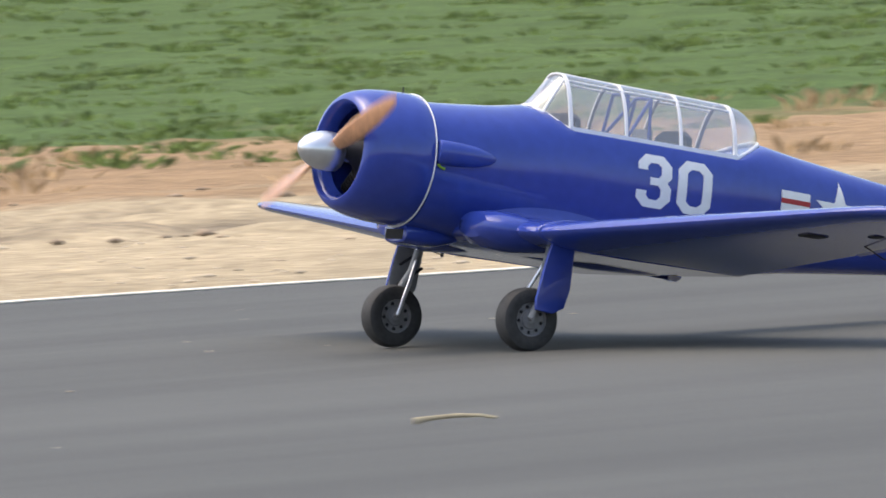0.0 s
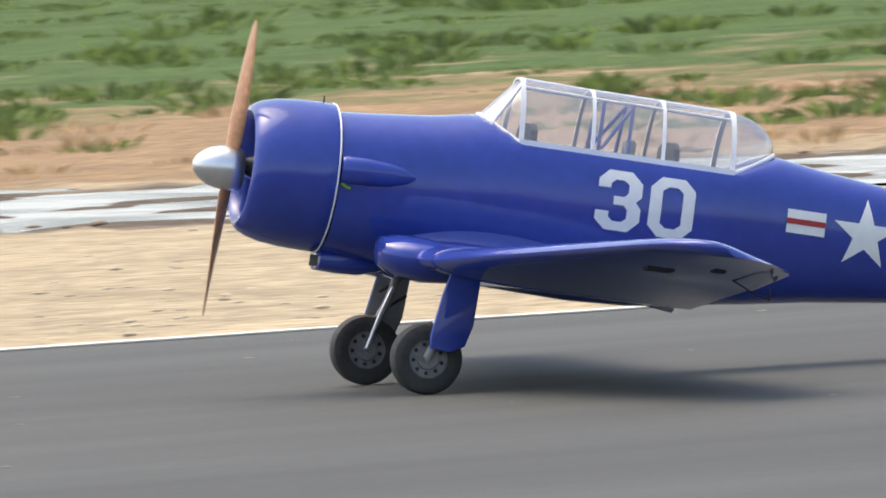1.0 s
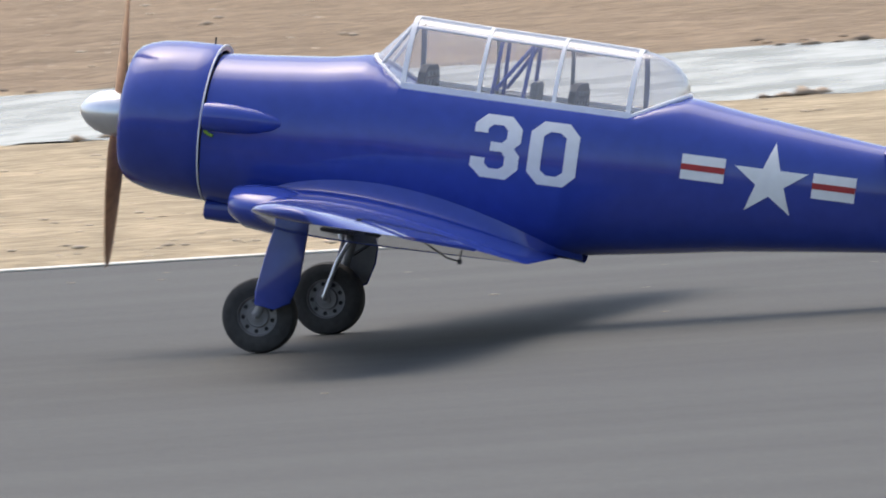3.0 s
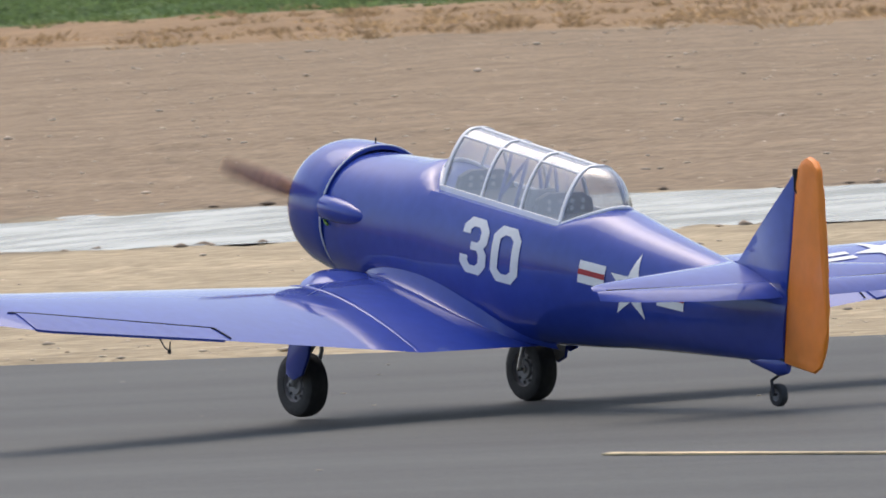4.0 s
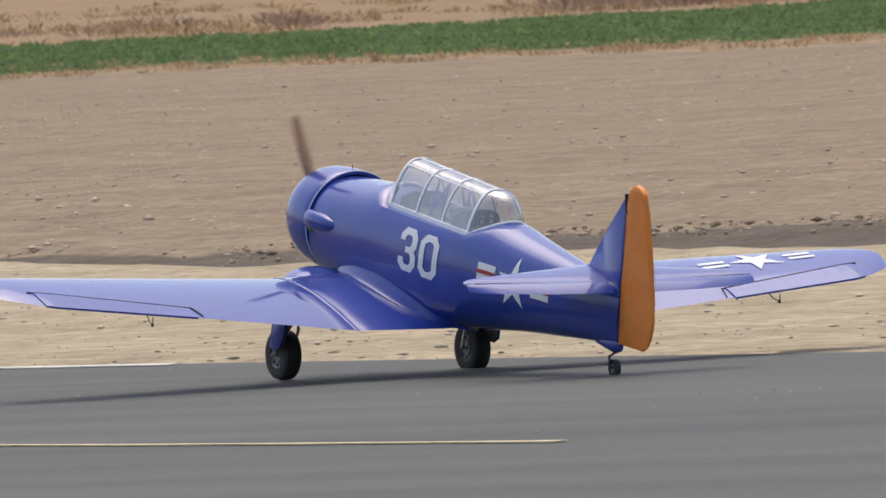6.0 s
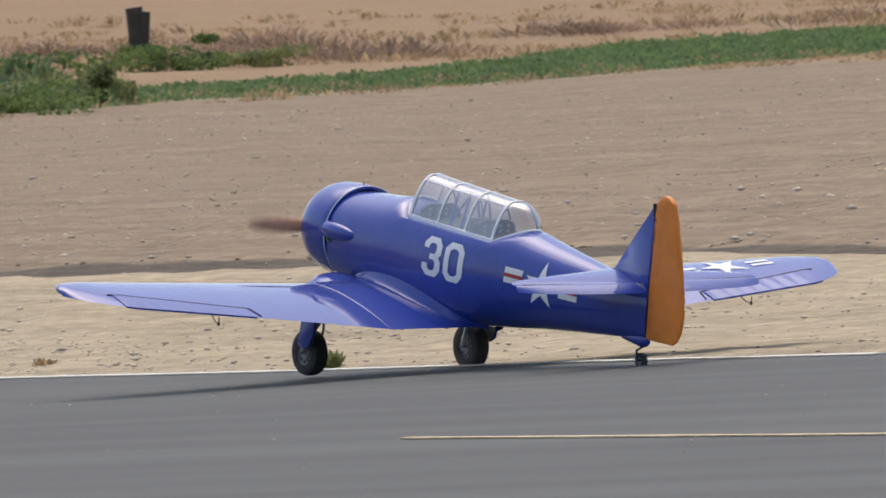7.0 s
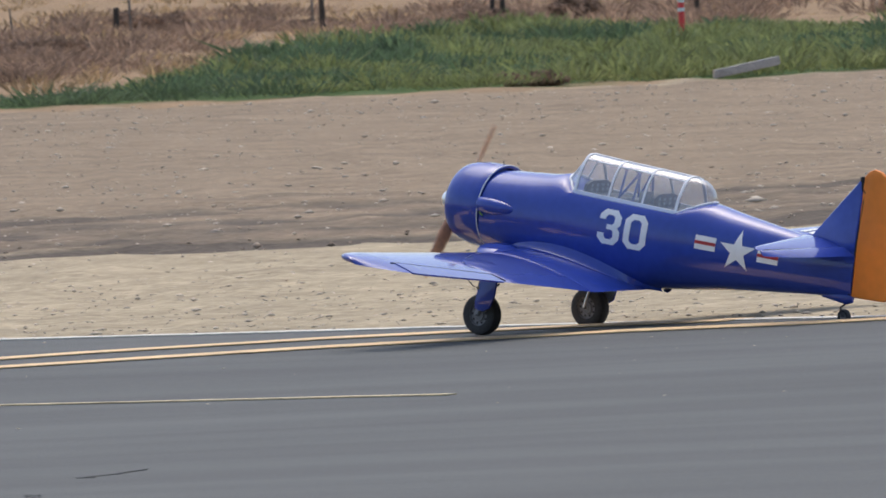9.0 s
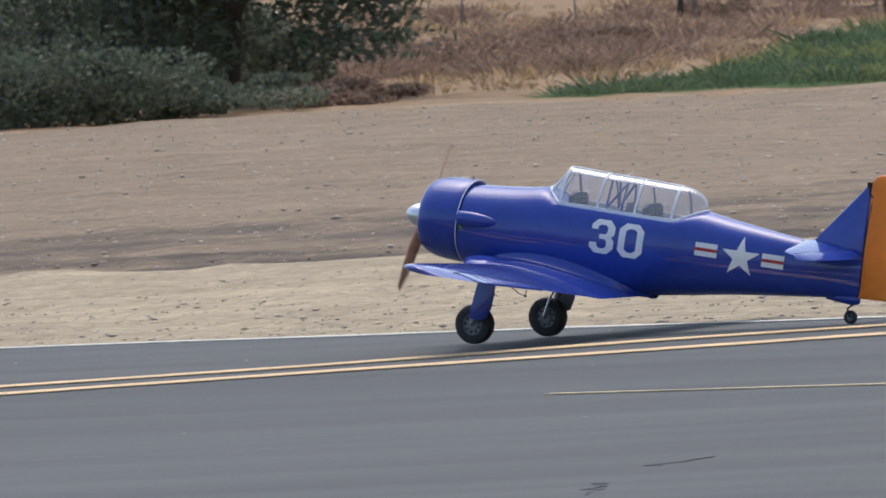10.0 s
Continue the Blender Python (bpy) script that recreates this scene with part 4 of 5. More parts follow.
for s in (1, -1):
    out = [(-0.008, 0.224), (-0.062, 0.224), (-0.060, 0.17), (-0.058, 0.121), (-0.047, 0.084), (-0.022, 0.070), (0.014, 0.073), (0.016, 0.095), (0.0125, 0.117), (0.004, 0.17)]
    bm = slab(out, s * 0.297, s * 0.304)
    for v in bm.verts:
        v.co.y += s * 0.010 * (1 - ((v.co.x + 0.025) / 0.045) ** 2) - s * 0.05 * max(0, v.co.z - 0.10)
    part("leg_door", bm, BLUE, plane, m=AIR)
    bm = slab([(-0.025 + (x + 0.025) * 0.95, 0.147 + (z - 0.147) * 0.96) for x, z in out], s * 0.2945, s * 0.2965)
    for v in bm.verts:
        v.co.y += s * 0.010 * (1 - ((v.co.x + 0.025) / 0.045) ** 2) - s * 0.05 * max(0, v.co.z - 0.10)
    part("door_liner", bm, GREY, plane, "bare grey inner face of the door", AIR)
    bm = bmesh.new()
    tube(bm, [(-0.035, s * 0.255, 0.235), (-0.02, s * 0.262, 0.15), (-0.006, s * 0.287, 0.10), (0.013, s * 0.288, 0.054)], 0.0080, 12)
    part("oleo_leg", bm, GREY, plane, m=AIR)
    bm = bmesh.new()
    tube(bm, [(0.0135, s * 0.236, 0.054), (0.0135, s * 0.300, 0.054)], 0.004, 10)
    part("axle", bm, RIM, plane, m=AIR)
    bm = bmesh.new()
    tube(bm, [(-0.03, s * 0.262, 0.19), (-0.004, s * 0.238, 0.12), (0.0135, s * 0.240, 0.054)], 0.0042, 10)
    part("drag_brace", bm, ALU, plane, "bright metal brace", AIR)
    bm = bmesh.new()
    for z0, z1 in ((0.20, 0.16), (0.16, 0.12)):
        tube(bm, [(-0.055, s * 0.283, z0), (-0.005, s * 0.287, z1)], 0.003, 6)
    part("door_bracket", bm, DARK, plane, m=AIR)
TW = wheel("tail_wheel", -1.171, 0.0, 0.0215, 0.0215, plane)
bm = bmesh.new()
tube(bm, [(-1.135, 0, 0.305), (-1.152, 0, 0.283), (-1.138, 0.012, 0.268), (-1.148, 0.013, 0.243)], 0.0035, 8)
tube(bm, [(-1.148, 0.0135, 0.243), (-1.148, -0.0135, 0.243)], 0.0025, 8)
part("tail_wheel_fork", bm, DARK, plane, m=AIR)
bm = bmesh.new()
loft(bm, [[(x, w * math.cos(t), z + h * math.sin(t)) for t in [2 * math.pi * i / 16 for i in range(16)]] for x, w, h, z in ((-1.06, 0.008, 0.008, 0.293), (-1.10, 0.016, 0.014, 0.296), (-1.15, 0.014, 0.020, 0.297), (-1.172, 0.006, 0.016, 0.302))])
part("tail_wheel_fairing", bm, BLUE, plane, m=AIR)

# -- propeller --
PROP_AT = AIR @ pose(0.352, 0, 0.3375)
prop = new("propeller")
prop.parent = plane
prop.matrix_basis = PROP_AT
for s in (1, -1):
    bm = bmesh.new()
    rings = []
    for r, ch, pitch, th in ((0.0, 0.026, 60, 0.016), (0.03, 0.026, 55, 0.016), (0.07, 0.036, 40, 0.011), (0.12, 0.042, 28, 0.008), (0.18, 0.040, 20, 0.006), (0.225, 0.032, 16, 0.0045), (0.255, 0.021, 14, 0.0035), (0.267, 0.009, 13, 0.002), (0.27, 0.002, 13, 0.001)):
        a = radians(pitch)
        ring = []
        for k in range(16):
            t = 2 * math.pi * k / 16
            u, w = ch / 2 * math.cos(t), th / 2 * math.sin(t)
            ring.append((u * math.sin(a) * 1.0 + w * math.cos(a), s * (-u * math.cos(a) + w * math.sin(a)), s * r))
        rings.append(ring)
    loft(bm, rings)
    part("blade", bm, WOOD, prop, "varnished wooden blade")
part("spinner", lathe([(-0.022, 0.0), (-0.022, 0.034), (-0.018, 0.0375), (0.0, 0.0395), (0.02, 0.038), (0.038, 0.033), (0.052, 0.0245), (0.061, 0.0155), (0.066, 0.007), (0.067, 0.0)], 40), ALU, prop, "polished aluminium spinner")
part("prop_shaft", lathe([(-0.055, 0.0), (-0.055, 0.012), (-0.045, 0.016), (-0.03, 0.011), (-0.022, 0.011), (-0.021, 0.0)], 20), ALU, prop)


# ---- loose ground cover ----
def at(a, d):
    """The place on the ground at a bearing (degrees to the left of north) and distance."""
    r = np.radians(a)
    x, y = -np.sin(r) * d, np.cos(r) * d
    return x, y, ground_z(x, y)


def tufts(name, x, y, z, height, width, blades, mat, label, category, rng, droop=0.35, fat=0.12, lift=0.0):
    """Many tufts of pointed leaves as one mesh."""
    n = len(x)
    k = n * blades
    rep = lambda v: np.repeat(np.broadcast_to(v, n), blades)
    cx, cy, cz, h, w = rep(x), rep(y), rep(z), rep(height), rep(width)
    ang, rad = rng.uniform(0, 2 * np.pi, k), np.sqrt(rng.uniform(0, 1, k)) * w * 0.5
    bx, by = cx + np.cos(ang) * rad, cy + np.sin(ang) * rad
    hh = h * rng.uniform(0.45, 1.0, k) * np.clip(1.15 - 0.6 * (rad / (w * 0.5 + 1e-6)) ** 2, 0.3, 1)
    up = rng.uniform(0, lift, k) * hh if lift else np.zeros(k)
    cz = cz + up
    hh = hh - up
    lean = rng.normal(0, droop, (2, k)) * hh
    tx, ty = bx + lean[0] + np.cos(ang) * rad * 0.4, by + lean[1] + np.sin(ang) * rad * 0.4
    q, f = rng.uniform(0, np.pi, k), fat * hh * rng.uniform(0.6, 1.4, k) + 0.006
    v = np.empty((k, 4, 3))
    mx, my = bx * 0.45 + tx * 0.55, by * 0.45 + ty * 0.55
    v[:, 0] = np.stack([bx, by, cz - 0.01], -1)
    v[:, 1] = np.stack([mx + np.cos(q) * f, my + np.sin(q) * f, cz + hh * 0.6], -1)
    v[:, 2] = np.stack([tx, ty, cz + hh], -1)
    v[:, 3] = np.stack([mx - np.cos(q) * f, my - np.sin(q) * f, cz + hh * 0.55], -1)
    faces = np.arange(k * 4).reshape(k, 4)
    ob = mesh_np(name, v.reshape(-1, 3), faces, mat)
    return tagged(ob, label, category, kind="stuff")


def spread(rng, n, a0, a1, d0, d1, keep=None):
    a = rng.uniform(a0, a1, n)
    d = np.sqrt(rng.uniform(d0 ** 2, d1 ** 2, n))
    if keep is not None:
        m = keep(a, d)
        a, d = a[m], d[m]
    return a, d


def patchy(x, y, s, seed):
    return np.array([noise.noise((float(p) * s, float(q) * s, seed)) for p, q in zip(x, y)])


rng = np.random.default_rng(11)
# the green field: a low cover and larger clumps, with bare gaps
a, d = spread(rng, 26000, -47, 22, 40, 150, lambda a, d: (d > green_from(a) - 3) & (rng.uniform(0, 1, len(a)) < np.clip(1.6 - d / 110, 0.18, 1)))
x, y, z = at(a, d)
m = patchy(x, y, 0.35, 2.0) > np.interp(d, (42, 70), (-0.05, -0.3)) + np.interp(a, (-36, -30, -16, -10), (0, 0.28, 0.28, 0))
tufts("low_weeds", x[m], y[m], z[m], rng.uniform(0.02, 0.06, m.sum()), rng.uniform(0.15, 0.4, m.sum()), 16, LEAF, "low green weeds covering the field beyond the ditch", "weeds", rng, 0.6, 0.3)
a, d = spread(rng, 5200, -47, 8, 40.5, 125, lambda a, d: d > green_from(a) - 1.5)
x, y, z = at(a, d)
m = patchy(x, y, 0.22, 7.0) + 0.5 * patchy(x, y, 1.3, 17.0) > 0.02
tufts("weed_clumps", x[m], y[m], z[m], rng.uniform(0.05, 0.15, m.sum()) * np.interp(a[m], (-36, -28), (0.45, 0.9)), rng.uniform(0.2, 0.5, m.sum()), 40, LEAF, "dark green leafy weed clumps in the field", "weeds", rng, 0.5, 0.22)
# straw between ditch and green
a, d = spread(rng, 15000, -47, 20, 37, 118, lambda a, d: (d > np.maximum(ditch(a)[1], np.where(a > -10, field_to(a), 0)) + 0.4) & (d < green_from(a) + 5))
x, y, z = at(a, d)
m = patchy(x, y, 0.5, 4.0) > -0.05
tufts("dry_grass", x[m], y[m], z[m], rng.uniform(0.03, 0.09, m.sum()), rng.uniform(0.15, 0.4, m.sum()), 16, STRAW, "dry straw-coloured grass at the field's border", "grass", rng, 0.5, 0.12)
# far green band and tall weeds beside the field
a, d = spread(rng, 16000, 17, 33, 104, 170, lambda a, d: (d > green_from(a) - 0.5) & (d < green_to(a) + 1))
x, y, z = at(a, d)
tufts("crop_rows", x, y, z, rng.uniform(0.04, 0.10, len(x)), rng.uniform(0.2, 0.6, len(x)), 12, CROP, "green crop strip beyond the ploughed field", "crop", rng, 0.5, 0.25)
a, d = spread(rng, 5200, 32.2, 38.9, 98, 152, lambda a, d: (d > green_from(a)) & (d < green_to(a) - 4) & (rng.uniform(0, 1, len(a)) < np.interp(a, (32.2, 33, 38.2, 38.9), (0.5, 1, 1, 0.4))))
x, y, z = at(a, d)
m = patchy(x, y, 0.25, 31.0) + 0.4 * patchy(x, y, 1.1, 3.0) > -0.16
a, x, y, z = a[m], x[m], y[m], z[m]
tall = rng.uniform(0.10, 0.26, len(x)) * np.interp(a, (32, 33.6, 34.2, 36.5, 38.5), (1.5, 1.3, 0.9, 1.0, 0.6)) * np.clip(1 + 1.2 * patchy(x, y, 0.45, 12.0), 0.5, 1.5)
dark = patchy(x, y, 0.30, 44.0) + np.interp(a, (33, 34, 35.5, 36.5, 37.5), (0.3, -0.12, -0.15, 0.0, 0.35)) > 0.05
tufts("tall_weeds", x[~dark], y[~dark], z[~dark], tall[~dark], rng.uniform(0.3, 0.9, (~dark).sum()), 80, LEAF2, "tall yellow-green weeds behind the ploughed field", "weeds", rng, 0.6, 0.05, 0.8)
tufts("tall_weeds", x[dark], y[dark], z[dark], tall[dark], rng.uniform(0.3, 0.9, dark.sum()), 80, LEAF3, "tall dark green weeds behind the ploughed field", "weeds", rng, 0.6, 0.05, 0.8)
# straw line along the far side of the ploughed field, and brown brush behind
a, d = spread(rng, 5200, 13, 33, 80, 170, lambda a, d: (np.abs(d - field_to(a) - 2.5) < 5) & (rng.uniform(0, 1, len(a)) < 0.9))
x, y, z = at(a, d)
tufts("dry_grass", x, y, z, rng.uniform(0.04, 0.11, len(x)), rng.uniform(0.2, 0.6, len(x)), 24, STRAW, "dry pale grass along the field edge", "grass", rng, 0.5, 0.1)
a, d = spread(rng, 9000, 21, 43, 104, 260, lambda a, d: (d > green_to(a) + 1) & (rng.uniform(0, 1, len(a)) < np.clip(2.2 - d / 110, 0.12, 1)))
x, y, z = at(a, d)
m = patchy(x, y, 0.10, 9.0) > -0.1
tufts("dry_scrub", x[m], y[m], z[m], rng.uniform(0.06, 0.2, m.sum()), rng.uniform(0.3, 0.9, m.sum()), 24, STRAW, "dry tan scrub on the far slope", "scrub", rng, 0.5, 0.12)
a, d = spread(rng, 2600, 21, 43, 108, 185, lambda a, d: (d > green_to(a) + 4))
x, y, z = at(a, d)
m = patchy(x, y, 0.14, 21.0) + 0.5 * patchy(x, y, 0.9, 5.0) > np.interp(a, (32, 35), (0.30, 0.10))
tufts("brown_brush", x[m], y[m], z[m], rng.uniform(0.15, 0.34, m.sum()), rng.uniform(0.6, 1.6, m.sum()), 110, BRUSH, "brown dry brush along the fence", "brush", rng, 0.6, 0.07, 0.8)


def stones(name, x, y, z, size, mat, label, rng, flat=0.42):
    n = len(x)
    base = np.array([(0, 0, 1), (1, 0, 0), (0, 1, 0), (-1, 0, 0), (0, -1, 0), (0, 0, -0.5)], float)
    v = base[None] * rng.uniform(0.6, 1.3, (n, 6, 3)) * np.array((1, 1, flat)) * np.asarray(size)[:, None, None] * 0.5
    t = rng.uniform(0, 6.28, n)
    c, s = np.cos(t)[:, None], np.sin(t)[:, None]
    v = np.stack([v[..., 0] * c - v[..., 1] * s, v[..., 0] * s + v[..., 1] * c, v[..., 2]], -1) + np.stack([x, y, z + np.asarray(size) * 0.08], -1)[:, None]
    f = np.array([(0, 1, 2), (0, 2, 3), (0, 3, 4), (0, 4, 1), (5, 2, 1), (5, 3, 2), (5, 4, 3), (5, 1, 4)])
    return tagged(mesh_np(name, v.reshape(-1, 3), (f[None] + 6 * np.arange(n)[:, None, None]).reshape(-1, 3), mat), label, "stones", kind="stuff")


a, d = spread(rng, 24000, 8, 43, 40, 114, lambda a, d: (d > ditch(a)[1]) & (d < field_to(a)) & (rng.uniform(0, 1, len(a)) < np.interp(a, (24, 33), (0.45, 1))))
x, y, z = at(a, d)
stones("field_stones", x, y, z, np.minimum(rng.gamma(1.5, 0.010, len(x)) + 0.012, 0.11), STONE, "pale stones scattered over the ploughed field", rng)
a, d = spread(rng, 5200, 8, 43, 40, 114, lambda a, d: (d > ditch(a)[1]) & (d < field_to(a)))
x, y, z = at(a, d)
m = rng.uniform(0, 1, len(a)) < np.interp(a, (24, 33), (0.25, 0.8))
a, x, y, z = a[m], x[m], y[m], z[m]
stones("field_clods", x, y, z, np.minimum(rng.gamma(1.4, 0.010, len(x)) + 0.010, 0.07) * np.interp(a, (25, 32), (0.3, 0.62)), CLOD, "brown clods of ploughed earth", rng)
# the little bank where the ploughed field begins
a = np.r_[rng.uniform(21, 28, 800), rng.uniform(28, 43, 200)]
d = ditch(a)[1] + rng.normal(0.1, 0.4, 1000)
x, y, z = at(a, d)
stones("bank_clods", x, y, z, np.minimum(rng.gamma(2.0, 0.008, len(x)) + 0.010, 0.06), CLOD, "dark clods along the low bank", rng, 0.7)
# verge: pebbles and crumbs between pavement and bank
x = np.r_[rng.uniform(-32, 24, 9000), rng.uniform(-36, -18, 5000)]
y = edge_y(x) + rng.gamma(1.3, 3.0, 14000) * 0.9 + 0.03
m = np.hypot(x, y) < ditch(np.degrees(np.arctan2(-x, y)))[0]
x, y = x[m], y[m]
stones("verge_pebbles", x, y, ground_z(x, y), np.minimum(rng.gamma(1.4, 0.006, len(x)) + 0.006, 0.04), STONE, "small pebbles on the sandy verge", rng)
x = rng.uniform(-32, 24, 520)
y = edge_y(x) + rng.gamma(1.0, 2.2, 520) + 0.03
m = np.hypot(x, y) < ditch(np.degrees(np.arctan2(-x, y)))[0]
x, y = x[m], y[m]
stones("verge_clods", x, y, ground_z(x, y), np.minimum(rng.gamma(1.5, 0.004, len(x)) + 0.005, 0.03), CLOD, "dark crumbs of earth on the sandy verge", rng)
a = rng.uniform(-46, 22, 700)
n_, f_ = ditch(a)
d = np.where(rng.uniform(0, 1, 700) < 0.6, n_ + rng.normal(0.1, 0.25, 700), f_ + rng.normal(0, 0.3, 700))
x, y, z = at(a, d)
stones("ditch_clods", x, y, z, np.minimum(rng.gamma(2.0, 0.015, 700) + 0.02, 0.09), CLOD, "wet dark clods on the ditch banks", rng)
# heap of rocks on the far slope
a, d = spread(rng, 4200, 34.5, 42, 268, 345)
x, y, z = at(a, d)
stones("rock_heap", x, y, z + 0.05, rng.gamma(2.5, 0.08, len(x)) + 0.12, RUBBLE, "heap of brown rubble on the far slope", rng, 0.9)


# ---- single things ----
def leafy_bush(a, d, h, w, leaves, mat, label, seed):
    """A rounded bush: small leaves crowded towards an uneven outline."""
    r = np.random.default_rng(seed)
    x, y, z = at(a, d)
    c = r.normal(0, 1, (14, 3)) * np.array((0.28, 0.28, 0.20)) * np.array((w, w, h)) + np.array((0, 0, 0.45 * h))
    pick = r.integers(0, 14, leaves)
    v = r.normal(0, 1, (leaves, 3))
    v /= np.linalg.norm(v, axis=1)[:, None]
    p = c[pick] + v * np.array((0.24 * w, 0.24 * w, 0.30 * h)) * r.uniform(0.55, 1.05, (leaves, 1)) * r.uniform(0.6, 1.1, 14)[pick][:, None]
    p[:, 2] = np.clip(p[:, 2], 0.0, None)
    s = r.uniform(0.018, 0.045, leaves)[:, None]
    u = r.normal(0, 1, (leaves, 3)) + np.array((0, 0, 0.6))
    u /= np.linalg.norm(u, axis=1)[:, None]
    q = np.cross(u, r.normal(0, 1, (leaves, 3)))
    q /= np.linalg.norm(q, axis=1)[:, None]
    m = np.stack([p - u * s, p + q * s * 0.5, p + u * s, p - q * s * 0.5], 1)
    ob = mesh_np("bush", m.reshape(-1, 3), np.arange(leaves * 4).reshape(-1, 4), mat)
    ob.location = (float(x), float(y), float(z))
    return tagged(ob, label, "bush")


def weed_plant(a, d, h, w, blades, mat, label, seed, fat=0.10):
    r = np.random.default_rng(seed)
    x, y, z = at(a, d)
    ob = tufts("weed", np.array([0.0]), np.array([0.0]), np.array([0.0]), np.array([h]), np.array([w]), blades, mat, label, "weed", r, 0.35, fat)
    ob["kind"] = "thing"
    ob.location = (float(x), float(y), float(z))
    return ob


weed_plant(30.92, 33.4, 0.055, 0.05, 80, LEAF2, "small pale green weed at the pavement edge", 1, 0.06)
weed_plant(25.84, 28.5, 0.04, 0.06, 50, LEAF2, "tiny green weed at the pavement edge", 2)
weed_plant(-39.9, 27.0, 0.06, 0.12, 70, LEAF, "small green weed on the sandy verge", 3)
weed_plant(32.3, 35.6, 0.03, 0.06, 30, STRAW, "small dry weed at the pavement edge", 4)
weed_plant(1.0, 49.2, 0.14, 0.12, 130, LEAF2, "lone dark green bush in the bare field", 5)
for k, (aa, dd, h, w) in enumerate(((32.25, 116.3, 0.40, 1.5), (32.75, 117, 0.42, 1.6), (33.2, 117, 0.35, 1.4), (33.7, 115, 0.25, 1.6), (32.35, 128, 0.6, 1.2), (32.0, 120, 0.5, 0.7), (31.7, 150, 0.45, 1.3), (31.2, 152, 0.35, 1.2))):
    ob = leafy_bush(aa, dd, h * 0.8, w, 2600, LEAF2 if k % 2 else LEAF, "bushy dark green weed behind the ploughed field", 20 + k)
    tagged(ob, category="bush", group="bushes behind the field")
for k, (aa, dd, h, w) in enumerate(((35.73, 104.6, 0.13, 0.5), (37.55, 160, 0.36, 1.1), (36.0, 158, 0.30, 1.2), (37.0, 163, 0.22, 1.5), (35.55, 157, 0.42, 0.7), (38.6, 128, 0.30, 1.8), (39.1, 120, 0.40, 2.0), (38.2, 135, 0.26, 1.5))):
    ob = leafy_bush(aa, dd, h, w, 2600, BRUSH, "rounded brown dry bush near the fence", 40 + k)
    ob.name = "brown_bush"
    tagged(ob, category="bush", group="bushes along the fence")


def marker_post(a, d, h, r, bands, label):
    x, y, z = at(a, d)
    post = tagged(new("marker_post"), label, "marker post", group="red marker posts")
    post.location = (float(x), float(y), float(z))
    part("tube", upright([(-0.03, 0.0), (-0.03, r), (h - 0.02, r), (h, r * 0.8), (h + 0.001, 0.0)]), POST_RED, post)
    part("foot", upright([(-0.02, 0.0), (-0.02, r * 2.2), (0.03, r * 2.0), (0.04, r), (0.041, 0.0)]), DARK, post, "dark rubber base")
    for z0, z1 in bands:
        part("reflective_band", upright([(z0, r * 0.9), (z0, r * 1.04), (z1, r * 1.04), (z1, r * 0.9)]), WHITE, post, "white reflective band")
    return post


def upright(profile, n=16):
    bm = bmesh.new()
    return loft(bm, [[(r * math.cos(t), r * math.sin(t), h) for t in [2 * math.pi * i / n for i in range(n)]] for h, r in profile])


marker_post(32.5, 115.3, 1.05, 0.05, ((0.46, 0.51), (0.54, 0.58)), "bright red plastic marker post with white bands")
marker_post(35.02, 131, 0.60, 0.035, ((0.38, 0.42), (0.48, 0.52)), "small red and white marker post among weeds")


def plank():
    x, y, z = at(34.72, 104.4)
    bm = bmesh.new()
    box(bm, (-0.29, -0.11, 0.0), (0.29, 0.11, 0.075))
    for v in bm.verts:
        v.co.z += 0.16 * (v.co.x + 0.29)
    bmesh.ops.bevel(bm, geom=bm.edges[:], offset=0.006, segments=2, affect="EDGES")
    ob = part("plank", bm, PLANK, None)
    ob.matrix_basis = pose(float(x), float(y), float(z) + 0.02, 0, 0, 40)
    return tagged(ob, "weathered grey plank lying tilted at the field edge", "plank")


plank()
k = 0
for aa, h, r in ((36.75, 0.50, 0.042), (37.75, 0.42, 0.042), (35.88, 0.72, 0.035), (35.93, 0.62, 0.03), (34.94, 0.72, 0.035), (34.03, 0.70, 0.035), (33.75, 0.70, 0.035), (32.95, 0.75, 0.035), (36.80, 0.62, 0.018), (37.68, 0.62, 0.018), (38.81, 0.50, 0.018), (38.25, 0.45, 0.015)):
    x, y, z = at(aa, 158.0)
    bm = bmesh.new()
    lean = 0.05 * math.sin(7.0 * aa)
    tube(bm, [(0, 0, -0.1), (lean * 0.4, 0, h * 0.5), (lean, 0, h)], [r * 1.05, r, r * 0.9], 10)
    ob = part("fence_post", bm, DARKWOOD if r > 0.02 else TIMBER, None)
    ob.location = (float(x), float(y), float(z))
    tagged(ob, "dark weathered wooden fence post in dry brush" if r > 0.02 else "thin weathered fence stake in dry brush", "fence post", group="fence posts")


def stump():
    x, y, z = at(31.76, 165.0)
    st = tagged(new("tree_stump"), "short dark tree stump with regrowth at its foot", "tree stump")
    st.location = (float(x), float(y), float(z))
    bm = bmesh.new()
    tube(bm, [(0, 0, -0.1), (-0.03, 0, 0.4), (-0.07, 0, 0.74)], [0.17, 0.13, 0.12], 14)
    tube(bm, [(0.05, 0, 0.2), (0.13, 0, 0.68)], [0.09, 0.06], 10)
    part("trunk", bm, DARKWOOD, st)
    sh = tufts("regrowth", np.array([0.06, -0.1]), np.array([-0.1, -0.12]), np.array([0.0, 0.0]), np.array([0.3, 0.22]), np.array([0.5, 0.6]), 150, LEAF, "", "", np.random.default_rng(5), 0.4, 0.1)
    sh.parent = st
    del sh["kind"]


stump()


